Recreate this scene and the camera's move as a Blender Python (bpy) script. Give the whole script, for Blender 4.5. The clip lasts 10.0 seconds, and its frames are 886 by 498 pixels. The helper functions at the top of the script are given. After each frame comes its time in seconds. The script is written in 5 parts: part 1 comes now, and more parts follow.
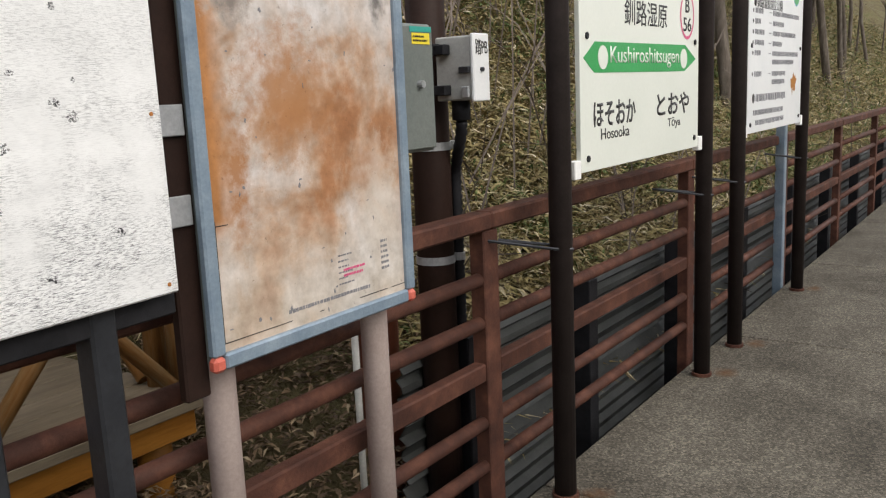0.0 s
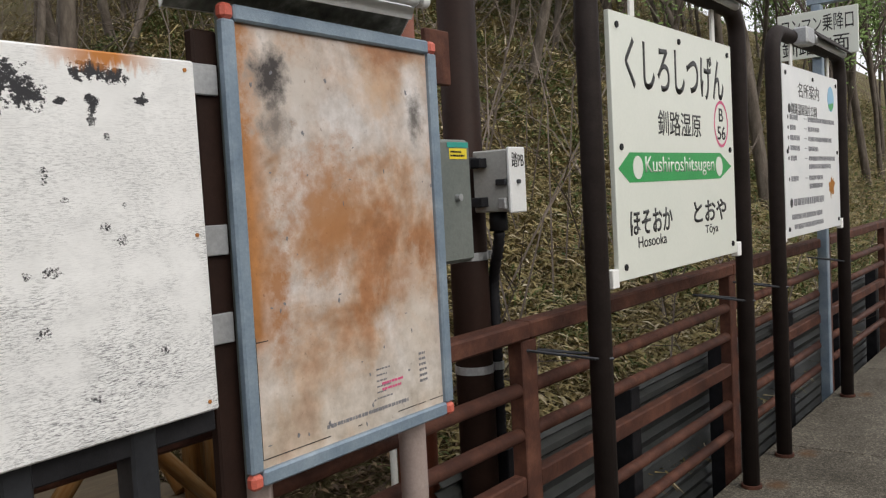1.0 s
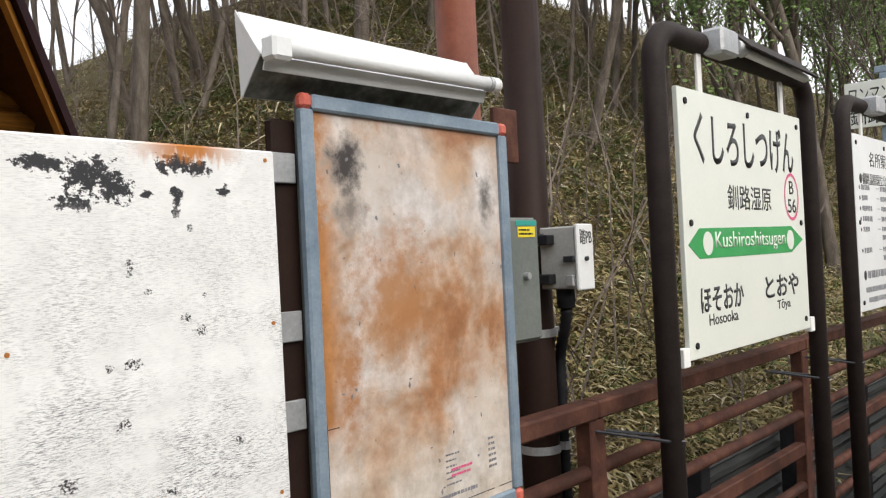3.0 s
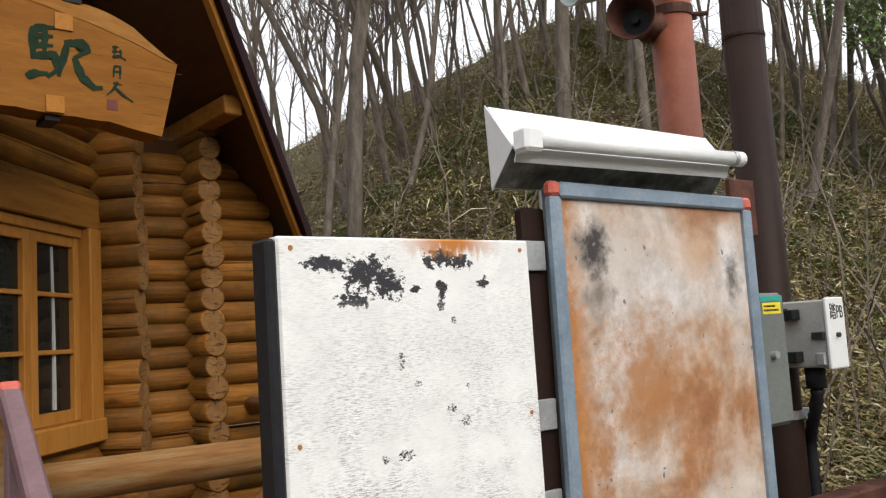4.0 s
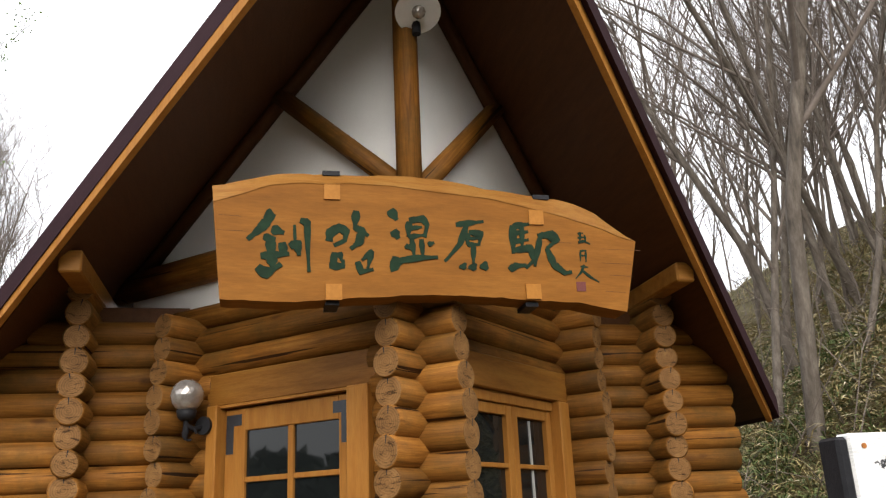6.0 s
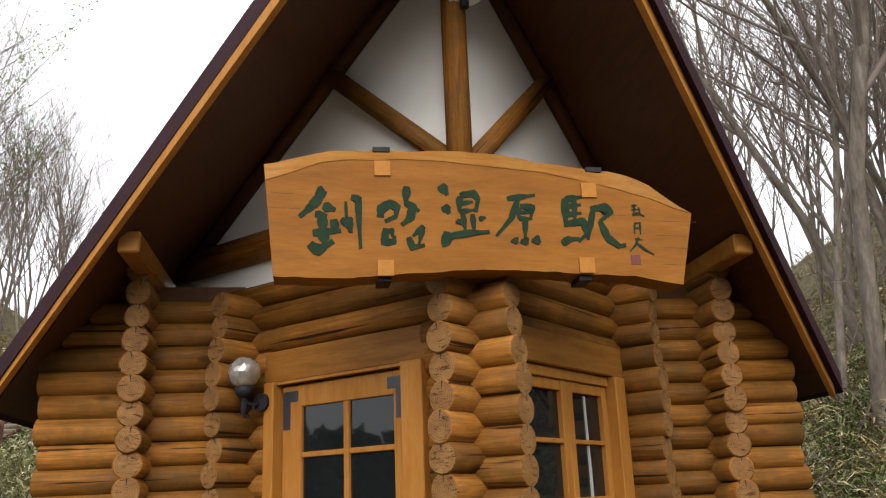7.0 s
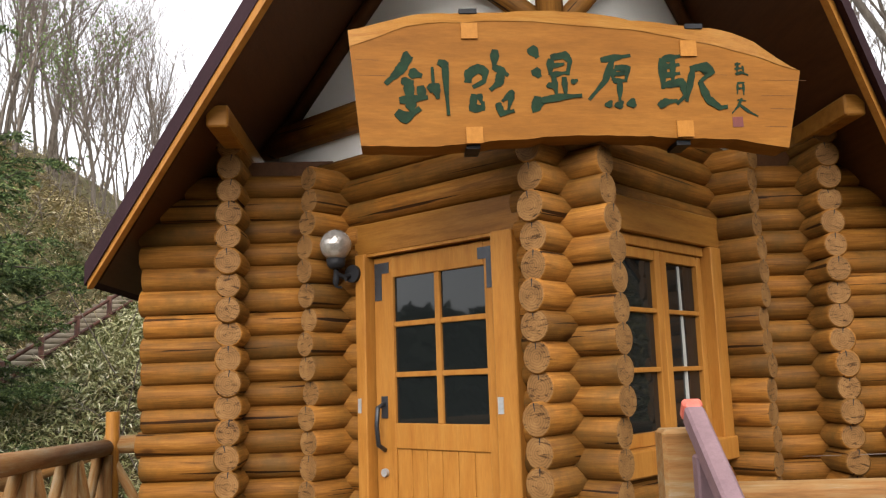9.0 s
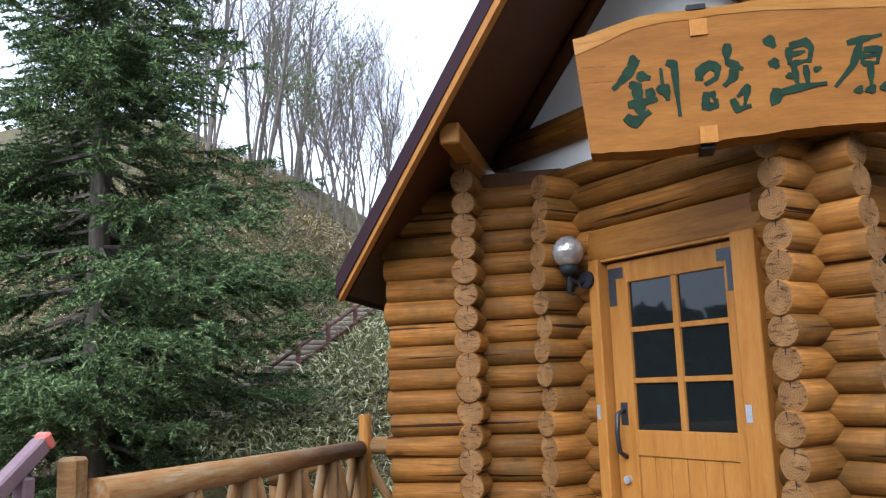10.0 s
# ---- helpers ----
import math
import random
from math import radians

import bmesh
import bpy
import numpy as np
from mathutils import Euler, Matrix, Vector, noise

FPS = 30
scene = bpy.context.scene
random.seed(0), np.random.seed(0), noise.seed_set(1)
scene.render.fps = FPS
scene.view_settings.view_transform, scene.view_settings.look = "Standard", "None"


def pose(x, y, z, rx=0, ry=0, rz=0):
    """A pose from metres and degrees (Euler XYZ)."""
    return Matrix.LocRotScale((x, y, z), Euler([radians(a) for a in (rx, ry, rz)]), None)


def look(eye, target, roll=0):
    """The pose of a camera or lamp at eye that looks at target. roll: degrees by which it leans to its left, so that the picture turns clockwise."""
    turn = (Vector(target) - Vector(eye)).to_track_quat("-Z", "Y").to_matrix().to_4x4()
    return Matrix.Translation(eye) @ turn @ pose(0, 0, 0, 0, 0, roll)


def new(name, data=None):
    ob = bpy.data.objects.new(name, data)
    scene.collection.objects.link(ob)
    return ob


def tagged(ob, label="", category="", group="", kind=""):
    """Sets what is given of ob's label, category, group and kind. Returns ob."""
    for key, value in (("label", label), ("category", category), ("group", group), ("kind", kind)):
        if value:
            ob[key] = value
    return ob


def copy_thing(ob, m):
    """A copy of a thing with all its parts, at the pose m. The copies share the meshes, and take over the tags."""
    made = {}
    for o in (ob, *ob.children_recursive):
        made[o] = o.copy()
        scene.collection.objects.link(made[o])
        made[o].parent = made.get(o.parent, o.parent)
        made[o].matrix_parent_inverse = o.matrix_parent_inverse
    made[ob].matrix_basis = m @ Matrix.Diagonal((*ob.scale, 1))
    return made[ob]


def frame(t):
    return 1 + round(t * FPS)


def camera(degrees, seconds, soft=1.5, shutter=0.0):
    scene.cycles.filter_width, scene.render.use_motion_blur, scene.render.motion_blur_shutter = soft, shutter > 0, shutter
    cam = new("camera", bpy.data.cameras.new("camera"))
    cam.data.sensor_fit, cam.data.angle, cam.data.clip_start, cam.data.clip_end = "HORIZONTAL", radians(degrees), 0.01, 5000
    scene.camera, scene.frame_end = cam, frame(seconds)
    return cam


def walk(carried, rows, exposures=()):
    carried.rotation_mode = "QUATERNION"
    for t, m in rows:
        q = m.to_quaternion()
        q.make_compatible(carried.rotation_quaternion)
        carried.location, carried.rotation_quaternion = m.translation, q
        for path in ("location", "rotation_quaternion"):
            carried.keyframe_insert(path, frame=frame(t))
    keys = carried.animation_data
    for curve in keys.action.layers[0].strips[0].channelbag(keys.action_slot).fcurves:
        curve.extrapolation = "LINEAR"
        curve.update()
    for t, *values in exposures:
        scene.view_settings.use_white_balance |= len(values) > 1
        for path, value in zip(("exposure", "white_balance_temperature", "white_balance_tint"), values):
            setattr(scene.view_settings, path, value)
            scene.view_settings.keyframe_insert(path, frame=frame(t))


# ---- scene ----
cam = camera(54.6, 10.0, 1.25)
PATH = [
    (0.0, -1.2507, -1.5291, 1.5737, -55.335, -10.384, 2.494),
    (0.5, -1.2598, -1.5484, 1.6025, -53.993, -6.322, 2.57),
    (1.0, -1.2575, -1.5409, 1.6068, -52.767, -3.513, 3.131),
    (1.5, -1.259, -1.5497, 1.6193, -52.656, -1.612, 2.841),
    (2.0, -1.2541, -1.5417, 1.6229, -51.548, -0.886, 2.851),
    (3.5, -1.2999, -1.4609, 1.6966, -44.899, 2.73, 2.747),
    (4.0, -1.3561, -1.4177, 1.72, -36.134, 5.763, 3.485),
    (4.5, -1.4164, -1.3945, 1.7546, -26.831, 9.292, 3.743),
    (5.0, -1.4586, -1.3797, 1.7765, -19.019, 12.575, 3.413),
    (5.5, -1.5077, -1.3713, 1.786, -12.884, 14.998, 2.956),
    (6.0, -1.5676, -1.3807, 1.7978, -8.373, 17.547, 2.415),
    (7.5, -1.5523, -1.3443, 1.7784, -3.918, 14.588, 2.129),
    (8.0, -1.5754, -1.339, 1.7877, -2.703, 12.352, 1.643),
    (8.5, -1.5859, -1.3004, 1.7629, -1.199, 10.43, 1.333),
    (9.0, -1.584, -1.2686, 1.7497, 0.877, 8.541, 1.833),
    (9.5, -1.5946, -1.3013, 1.7638, 8.232, 8.332, 2.202),
    (10.0, -1.6072, -1.3199, 1.7778, 16.117, 9.11, 1.877),
]
EXPOSURES = [(0.0, 0.35, 6500, 10), (0.5, 0.1, 6500, 10), (1.0, 0.0, 6500, 10), (2.0, 0.32, 6500, 10), (3.5, 0.42, 6500, 10), (4.0, 0.4, 6500, 10), (4.5, 0.38, 6500, 10), (5.0, 0.48, 6500, 10), (5.5, 0.72, 6500, 10), (6.0, 0.85, 6500, 10), (7.5, 0.85, 6500, 10), (8.0, 1.05, 6500, 10), (9.0, 1.2, 6500, 10), (9.5, 1.22, 4950, 10), (10.0, 1.2, 5250, 10)]
walk(cam, [(t, pose(x, y, z, 90 + pitch, roll, yaw)) for t, x, y, z, yaw, pitch, roll in PATH], EXPOSURES)

# ---- world and sun: bright overcast ----
world = bpy.data.worlds.new("overcast_sky")
scene.world = world
world.use_nodes = True
wn = world.node_tree
sky = wn.nodes.new("ShaderNodeTexSky")
sky.sky_type, sky.sun_disc = "NISHITA", False
sky.sun_elevation, sky.sun_rotation = radians(37), radians(185)
sky.air_density, sky.dust_density = 1.0, 4.0
cloud = wn.nodes.new("ShaderNodeMixRGB")
cloud.inputs[0].default_value = 0.8
cloud.inputs[2].default_value = (9.3, 9.3, 9.5, 1)
wn.links.new(sky.outputs[0], cloud.inputs[1])
wn.links.new(cloud.outputs[0], wn.nodes["Background"].inputs[0])
wn.nodes["Background"].inputs[1].default_value = 0.125
sun_data = bpy.data.lights.new("sun", "SUN")
sun_data.energy, sun_data.angle, sun_data.color = 1.6, radians(50), (1.0, 0.95, 0.87)
sun = new("sun", sun_data)
sun.matrix_world = look((0, 0, 0), (0.07, 0.795, -0.6))

# ---- materials ----
def material(name, rough=0.7, metal=0.0):
    m = bpy.data.materials.new(name)
    m.use_nodes = True
    b = m.node_tree.nodes["Principled BSDF"]
    b.inputs["Roughness"].default_value, b.inputs["Metallic"].default_value = rough, metal
    return m, m.node_tree, b


def add(nt, kind, **values):
    n = nt.nodes.new(kind)
    for k, v in values.items():
        n.inputs[k].default_value = v
    return n


def coords(nt, scale=(1, 1, 1), random_offset=False):
    tc = nt.nodes.new("ShaderNodeTexCoord")
    mp = add(nt, "ShaderNodeMapping", Scale=scale)
    nt.links.new(tc.outputs["Object"], mp.inputs[0])
    if random_offset:
        info = nt.nodes.new("ShaderNodeObjectInfo")
        mul = nt.nodes.new("ShaderNodeMath")
        mul.operation = "MULTIPLY"
        mul.inputs[1].default_value = 37.0
        nt.links.new(info.outputs["Random"], mul.inputs[0])
        nt.links.new(mul.outputs[0], mp.inputs["Location"])
    return mp.outputs[0]


def ramp(nt, fac, stops):
    r = nt.nodes.new("ShaderNodeValToRGB")
    while len(r.color_ramp.elements) < len(stops):
        r.color_ramp.elements.new(0.5)
    for e, (p, c) in zip(r.color_ramp.elements, stops):
        e.position, e.color = p, (*c, 1)
    nt.links.new(fac, r.inputs[0])
    return r.outputs[0]


def noise_tex(nt, vec, scale, detail=6.0, rough=0.6, distortion=0.0):
    n = add(nt, "ShaderNodeTexNoise", Scale=scale, Detail=detail, Roughness=rough, Distortion=distortion)
    nt.links.new(vec, n.inputs["Vector"])
    return n.outputs[0]


def mix(nt, fac, a, b, mode="MIX"):
    m = nt.nodes.new("ShaderNodeMixRGB")
    m.blend_type = mode
    for sock, v in zip(m.inputs, (fac, a, b)):
        if isinstance(v, (int, float)):
            sock.default_value = v
        elif isinstance(v, tuple):
            sock.default_value = (*v, 1)
        else:
            nt.links.new(v, sock)
    return m.outputs[0]


def bump(nt, b, height, strength=0.3, distance=0.01):
    n = add(nt, "ShaderNodeBump", Strength=strength, Distance=distance)
    nt.links.new(height, n.inputs["Height"])
    nt.links.new(n.outputs[0], b.inputs["Normal"])


def varied(name, colours, rough=0.7, metal=0.0, scale=6.0, grain=80.0, stretch=(1, 1, 1), bump_by=0.25, depth=0.004, vary=0.0, grain_mix=0.35):
    """Two scales of noise: broad tone between the colours, and fine grain."""
    m, nt, b = material(name, rough, metal)
    vec = coords(nt, stretch, random_offset=vary > 0)
    broad = noise_tex(nt, vec, scale, 5, 0.65)
    k = len(colours) - 1
    col = ramp(nt, broad, [(0.28 + 0.44 * i / max(k, 1), c) for i, c in enumerate(colours)])
    fine = noise_tex(nt, vec, grain, 6, 0.7)
    shade = ramp(nt, fine, [(0.3, (0.55, 0.55, 0.55)), (0.7, (1.25, 1.25, 1.25))])
    col = mix(nt, grain_mix, col, mix(nt, 1.0, col, shade, "MULTIPLY"))
    if vary:
        info = nt.nodes.new("ShaderNodeObjectInfo")
        tone = ramp(nt, info.outputs["Random"], [(0, (1 - vary,) * 3), (1, (1 + vary * 0.6,) * 3)])
        col = mix(nt, 1.0, col, tone, "MULTIPLY")
    nt.links.new(col, b.inputs["Base Color"])
    bump(nt, b, fine, bump_by, depth)
    return m


def log_material():
    """Stained softwood: grain along the log, drying cracks, weathered patches, each log a tone of its own."""
    m, nt, b = material("stained_log", 0.6)
    vec = coords(nt, (1.3, 22, 22), True)
    plain = coords(nt, (1, 1, 1), True)
    g = noise_tex(nt, vec, 1.7, 8, 0.68, 0.8)
    col = ramp(nt, g, [(0.25, (0.115, 0.046, 0.012)), (0.42, (0.275, 0.118, 0.028)), (0.56, (0.38, 0.172, 0.044)), (0.75, (0.5, 0.262, 0.084))])
    fine = noise_tex(nt, coords(nt, (6, 140, 140), True), 1.0, 4, 0.6)
    col = mix(nt, 0.55, col, mix(nt, 1.0, col, ramp(nt, fine, [(0.3, (0.6, 0.58, 0.55)), (0.7, (1.3, 1.3, 1.3))]), "MULTIPLY"))
    worn = noise_tex(nt, plain, 2.6, 6, 0.7)
    col = mix(nt, ramp(nt, worn, [(0.44, (0, 0, 0)), (0.66, (0.85, 0.85, 0.85))]), col, (0.15, 0.085, 0.032))
    knots = add(nt, "ShaderNodeTexVoronoi", Scale=1.0)
    nt.links.new(coords(nt, (2.2, 5, 5), True), knots.inputs[0])
    col = mix(nt, ramp(nt, knots.outputs["Distance"], [(0.05, (0.8, 0.8, 0.8)), (0.13, (0, 0, 0))]), col, (0.1, 0.038, 0.012))
    c = noise_tex(nt, coords(nt, (0.7, 26, 26), True), 1.0, 3, 0.5, 0.3)
    crack = ramp(nt, c, [(0.335, (0.16, 0.13, 0.1)), (0.35, (1, 1, 1))])
    col = mix(nt, 1.0, col, crack, "MULTIPLY")
    info = nt.nodes.new("ShaderNodeObjectInfo")
    tone = ramp(nt, info.outputs["Random"], [(0, (0.42, 0.39, 0.25)), (0.35, (0.56, 0.515, 0.34)), (0.7, (0.66, 0.605, 0.4)), (1, (0.82, 0.75, 0.51))])
    col = mix(nt, 1.0, col, tone, "MULTIPLY")
    nt.links.new(col, b.inputs["Base Color"])
    bump(nt, b, mix(nt, 0.5, mix(nt, 0.4, g, fine), crack), 0.5, 0.008)
    return m


def log_end_material():
    m, nt, b = material("log_end_grain", 0.65)
    vec = coords(nt, (1, 1, 1), True)
    tc = nt.nodes.new("ShaderNodeTexCoord")
    w = add(nt, "ShaderNodeTexWave", Scale=26.0, Distortion=3.0, Detail=3.0)
    w.wave_type, w.rings_direction = "RINGS", "X"
    nt.links.new(tc.outputs["Object"], w.inputs[0])
    n = noise_tex(nt, vec, 9, 5, 0.7)
    col = ramp(nt, w.outputs["Fac"], [(0.1, (0.15, 0.072, 0.022)), (0.9, (0.26, 0.132, 0.042))])
    col = mix(nt, 0.6, col, ramp(nt, n, [(0.3, (0.08, 0.038, 0.014)), (0.5, (0.17, 0.086, 0.03)), (0.72, (0.3, 0.165, 0.064))]))
    chips = noise_tex(nt, coords(nt, (14, 14, 60), True), 1.0, 5, 0.75, 0.5)
    col = mix(nt, 1.0, col, ramp(nt, chips, [(0.36, (0.25, 0.22, 0.19)), (0.46, (1, 1, 1))]), "MULTIPLY")
    nt.links.new(col, b.inputs["Base Color"])
    bump(nt, b, n, 0.3, 0.004)
    return m


def poster_material():
    """Sun-bleached map sheet: brown stains, pale clouds, two mouldy patches."""
    m, nt, b = material("weathered_poster", 0.35)
    vec = coords(nt)
    big = noise_tex(nt, vec, 3.2, 9, 0.6, 0.25)
    col = ramp(nt, big, [(0.28, (0.25, 0.1, 0.04)), (0.39, (0.38, 0.19, 0.095)), (0.46, (0.47, 0.32, 0.22)), (0.53, (0.55, 0.47, 0.41)), (0.64, (0.62, 0.59, 0.57))])
    sep = nt.nodes.new("ShaderNodeSeparateXYZ")
    nt.links.new(vec, sep.inputs[0])
    # plain brown strip at the left edge and along the top
    edge = ramp(nt, sep.outputs[0], [(0.06, (1, 1, 1)), (0.11, (0, 0, 0))])
    hi = ramp(nt, sep.outputs[2], [(0.28, (0, 0, 0)), (0.33, (1, 1, 1))])
    col = mix(nt, mix(nt, 1.0, edge, hi, "MULTIPLY"), col, (0.43, 0.2, 0.075))
    low = ramp(nt, sep.outputs[2], [(0.08, (1, 1, 1)), (0.32, (0, 0, 0))])
    col = mix(nt, mix(nt, 0.6, (0.0, 0.0, 0.0), low), col, (0.55, 0.5, 0.42))
    speck = noise_tex(nt, vec, 60, 6, 0.75)
    mottle = noise_tex(nt, vec, 13, 7, 0.7)
    col = mix(nt, 0.75, col, mix(nt, 1.0, col, ramp(nt, mottle, [(0.32, (0.6, 0.56, 0.52)), (0.68, (1.25, 1.25, 1.28))]), "MULTIPLY"))

    def patch(at, size, colour, strength, grow=0.25):
        nonlocal col
        d = nt.nodes.new("ShaderNodeVectorMath")
        d.operation = "DISTANCE"
        mp = add(nt, "ShaderNodeMapping", Scale=(1 / size[0], 0.0, 1 / size[1]))
        nt.links.new(vec, mp.inputs[0])
        nt.links.new(mp.outputs[0], d.inputs[0])
        d.inputs[1].default_value = (at[0] / size[0], 0, at[1] / size[1])
        warp = nt.nodes.new("ShaderNodeMath")
        warp.operation = "ADD"
        nt.links.new(d.outputs["Value"], warp.inputs[0])
        sc = nt.nodes.new("ShaderNodeMath")
        sc.operation = "MULTIPLY_ADD"
        nt.links.new(noise_tex(nt, vec, 22, 5, 0.75), sc.inputs[0])
        sc.inputs[1].default_value, sc.inputs[2].default_value = 2.2, -1.1
        nt.links.new(sc.outputs[0], warp.inputs[1])
        f = ramp(nt, warp.outputs[0], [(0.2, (strength,) * 3), (0.95, (0, 0, 0))])
        col = mix(nt, f, col, colour)

    patch((0.17, 0.9), (0.17, 0.17), (0.55, 0.5, 0.45), 0.85)
    patch((0.135, 0.91), (0.075, 0.095), (0.05, 0.042, 0.04), 1.0)
    patch((0.145, 0.8), (0.06, 0.07), (0.16, 0.14, 0.125), 0.85)
    patch((0.66, 0.84), (0.045, 0.085), (0.11, 0.1, 0.09), 0.95)
    patch((0.58, 0.4), (0.1, 0.08), (0.34, 0.15, 0.06), 0.8)
    patch((0.3, 0.6), (0.2, 0.2), (0.38, 0.18, 0.075), 0.85)
    patch((0.12, 0.42), (0.05, 0.2), (0.36, 0.16, 0.06), 0.9)
    patch((0.5, 0.9), (0.13, 0.1), (0.55, 0.38, 0.25), 0.6)
    patch((0.62, 0.3), (0.12, 0.2), (0.63, 0.57, 0.5), 0.6)
    dark = ramp(nt, speck, [(0.62, (1, 1, 1)), (0.72, (0.4, 0.36, 0.33))])
    col = mix(nt, 0.8, col, mix(nt, 1.0, col, dark, "MULTIPLY"))
    nt.links.new(col, b.inputs["Base Color"])
    bump(nt, b, speck, 0.08, 0.001)
    return m


def white_board_material():
    """White paint worn through to black along the plate's ribs."""
    m, nt, b = material("worn_white_board", 0.45)
    vec = coords(nt)
    streak = coords(nt, (62, 62, 560))
    n1 = noise_tex(nt, streak, 1.0, 9, 0.78, 0.6)
    area = noise_tex(nt, vec, 5.0, 4, 0.6)
    f = nt.nodes.new("ShaderNodeMath")
    f.operation = "MULTIPLY"
    a = ramp(nt, n1, [(0.515, (0, 0, 0)), (0.545, (1, 1, 1))])
    c = ramp(nt, area, [(0.4, (0.12, 0.12, 0.12)), (0.58, (1, 1, 1))])
    nt.links.new(a, f.inputs[0])
    rows = nt.nodes.new("ShaderNodeSeparateXYZ")
    nt.links.new(vec, rows.inputs[0])
    c = mix(nt, 1.0, c, ramp(nt, rows.outputs[2], [(0.3, (1, 1, 1)), (0.56, (0.3, 0.3, 0.3))]), "MULTIPLY")
    nt.links.new(c, f.inputs[1])
    base = ramp(nt, noise_tex(nt, vec, 9, 5, 0.6), [(0.3, (0.74, 0.745, 0.74)), (0.7, (0.86, 0.865, 0.86))])
    smear = ramp(nt, noise_tex(nt, coords(nt, (9, 9, 22)), 1.0, 6, 0.7, 0.5), [(0.52, (0, 0, 0)), (0.74, (0.24, 0.24, 0.24))])
    base = mix(nt, smear, base, (0.42, 0.43, 0.44))
    col = mix(nt, mix(nt, 0.92, (0.0, 0.0, 0.0), f.outputs[0]), base, (0.12, 0.12, 0.13))
    # peeled patches: (x, z, half width, half height) in centimetres
    spots = ((17, 63, 4.4, 2.4), (9, 64.5, 3.6, 1.2), (21.5, 60.8, 3.2, 2.0), (14.5, 58.5, 3.0, 1.3), (34.5, 65.6, 3.6, 1.4), (38.5, 65, 2.4, 1.2), (31.2, 64.8, 1.4, 1.7), (33.7, 59.7, 1.3, 2.0), (33.5, 56.8, 1.1, 0.9), (44, 61, 1.6, 1.1), (27.5, 60, 1.3, 0.8), (34.5, 38, 1.5, 1.0), (37.5, 35.5, 1.4, 1.1), (23.5, 31, 1.8, 1.0), (19, 30.8, 0.9, 0.7), (23.5, 47.5, 0.8, 1.8), (27, 43, 0.8, 0.7), (38.5, 42, 0.6, 0.6), (21, 21, 1.4, 1.1), (11, 13.5, 2.0, 1.3), (36, 54, 0.7, 0.7), (30, 8, 1.2, 0.9), (45, 14, 0.9, 0.9))
    nearest = None
    for px, pz, rx, rz in spots:
        px, pz = px * 1.013, pz * 1.024
        rx, rz = (rx * 1.15, rz * 1.2) if rx > 2 else (rx * 0.95, rz * 0.95)
        mp = add(nt, "ShaderNodeMapping", Location=(-px / rx, 0, -pz / rz), Scale=(100 / rx, 0.0, 100 / rz))
        nt.links.new(vec, mp.inputs[0])
        ln = nt.nodes.new("ShaderNodeVectorMath")
        ln.operation = "LENGTH"
        nt.links.new(mp.outputs[0], ln.inputs[0])
        if nearest is None:
            nearest = ln.outputs["Value"]
        else:
            least = nt.nodes.new("ShaderNodeMath")
            least.operation = "MINIMUM"
            nt.links.new(nearest, least.inputs[0])
            nt.links.new(ln.outputs["Value"], least.inputs[1])
            nearest = least.outputs[0]
    torn = nt.nodes.new("ShaderNodeMath")
    torn.operation = "MULTIPLY_ADD"
    nt.links.new(noise_tex(nt, coords(nt, (55, 55, 75)), 1.0, 7, 0.72), torn.inputs[0])
    torn.inputs[1].default_value, torn.inputs[2].default_value = 5.0, -2.55
    total = nt.nodes.new("ShaderNodeMath")
    nt.links.new(nearest, total.inputs[0])
    nt.links.new(torn.outputs[0], total.inputs[1])
    crumbs = noise_tex(nt, coords(nt, (170, 170, 210)), 1.0, 4, 0.7)
    height_in = nt.nodes.new("ShaderNodeSeparateXYZ")
    nt.links.new(vec, height_in.inputs[0])
    whole = ramp(nt, height_in.outputs[2], [(0.53, (0, 0, 0)), (0.6, (1, 1, 1))])
    flake = mix(nt, whole, ramp(nt, crumbs, [(0.48, (0, 0, 0)), (0.52, (1, 1, 1))]), ramp(nt, crumbs, [(0.34, (0, 0, 0)), (0.38, (1, 1, 1))]))
    flake = mix(nt, 1.0, flake, ramp(nt, total.outputs[0], [(0.82, (1, 1, 1)), (0.88, (0, 0, 0))]), "MULTIPLY")
    col = mix(nt, flake, col, (0.022, 0.022, 0.026))
    rust = noise_tex(nt, vec, 3.1, 4, 0.55)
    sep = nt.nodes.new("ShaderNodeSeparateXYZ")
    nt.links.new(vec, sep.inputs[0])
    rag = nt.nodes.new("ShaderNodeMath")
    rag.operation = "MULTIPLY_ADD"
    nt.links.new(noise_tex(nt, coords(nt, (60, 60, 16)), 1.0, 5, 0.7), rag.inputs[0])
    rag.inputs[1].default_value = 0.09
    nt.links.new(sep.outputs[2], rag.inputs[2])
    top = ramp(nt, rag.outputs[0], [(0.718, (0, 0, 0)), (0.736, (1, 1, 1))])
    mid = ramp(nt, sep.outputs[0], [(0.24, (0, 0, 0)), (0.34, (1, 1, 1)), (0.4, (1, 1, 1)), (0.5, (0, 0, 0))])
    rr = mix(nt, 1.0, mix(nt, 1.0, top, mid, "MULTIPLY"), ramp(nt, rust, [(0.3, (0.2, 0.2, 0.2)), (0.5, (1, 1, 1))]), "MULTIPLY")
    col = mix(nt, rr, col, (0.46, 0.17, 0.03))
    nt.links.new(col, b.inputs["Base Color"])
    bump(nt, b, n1, 0.15, 0.001)
    return m


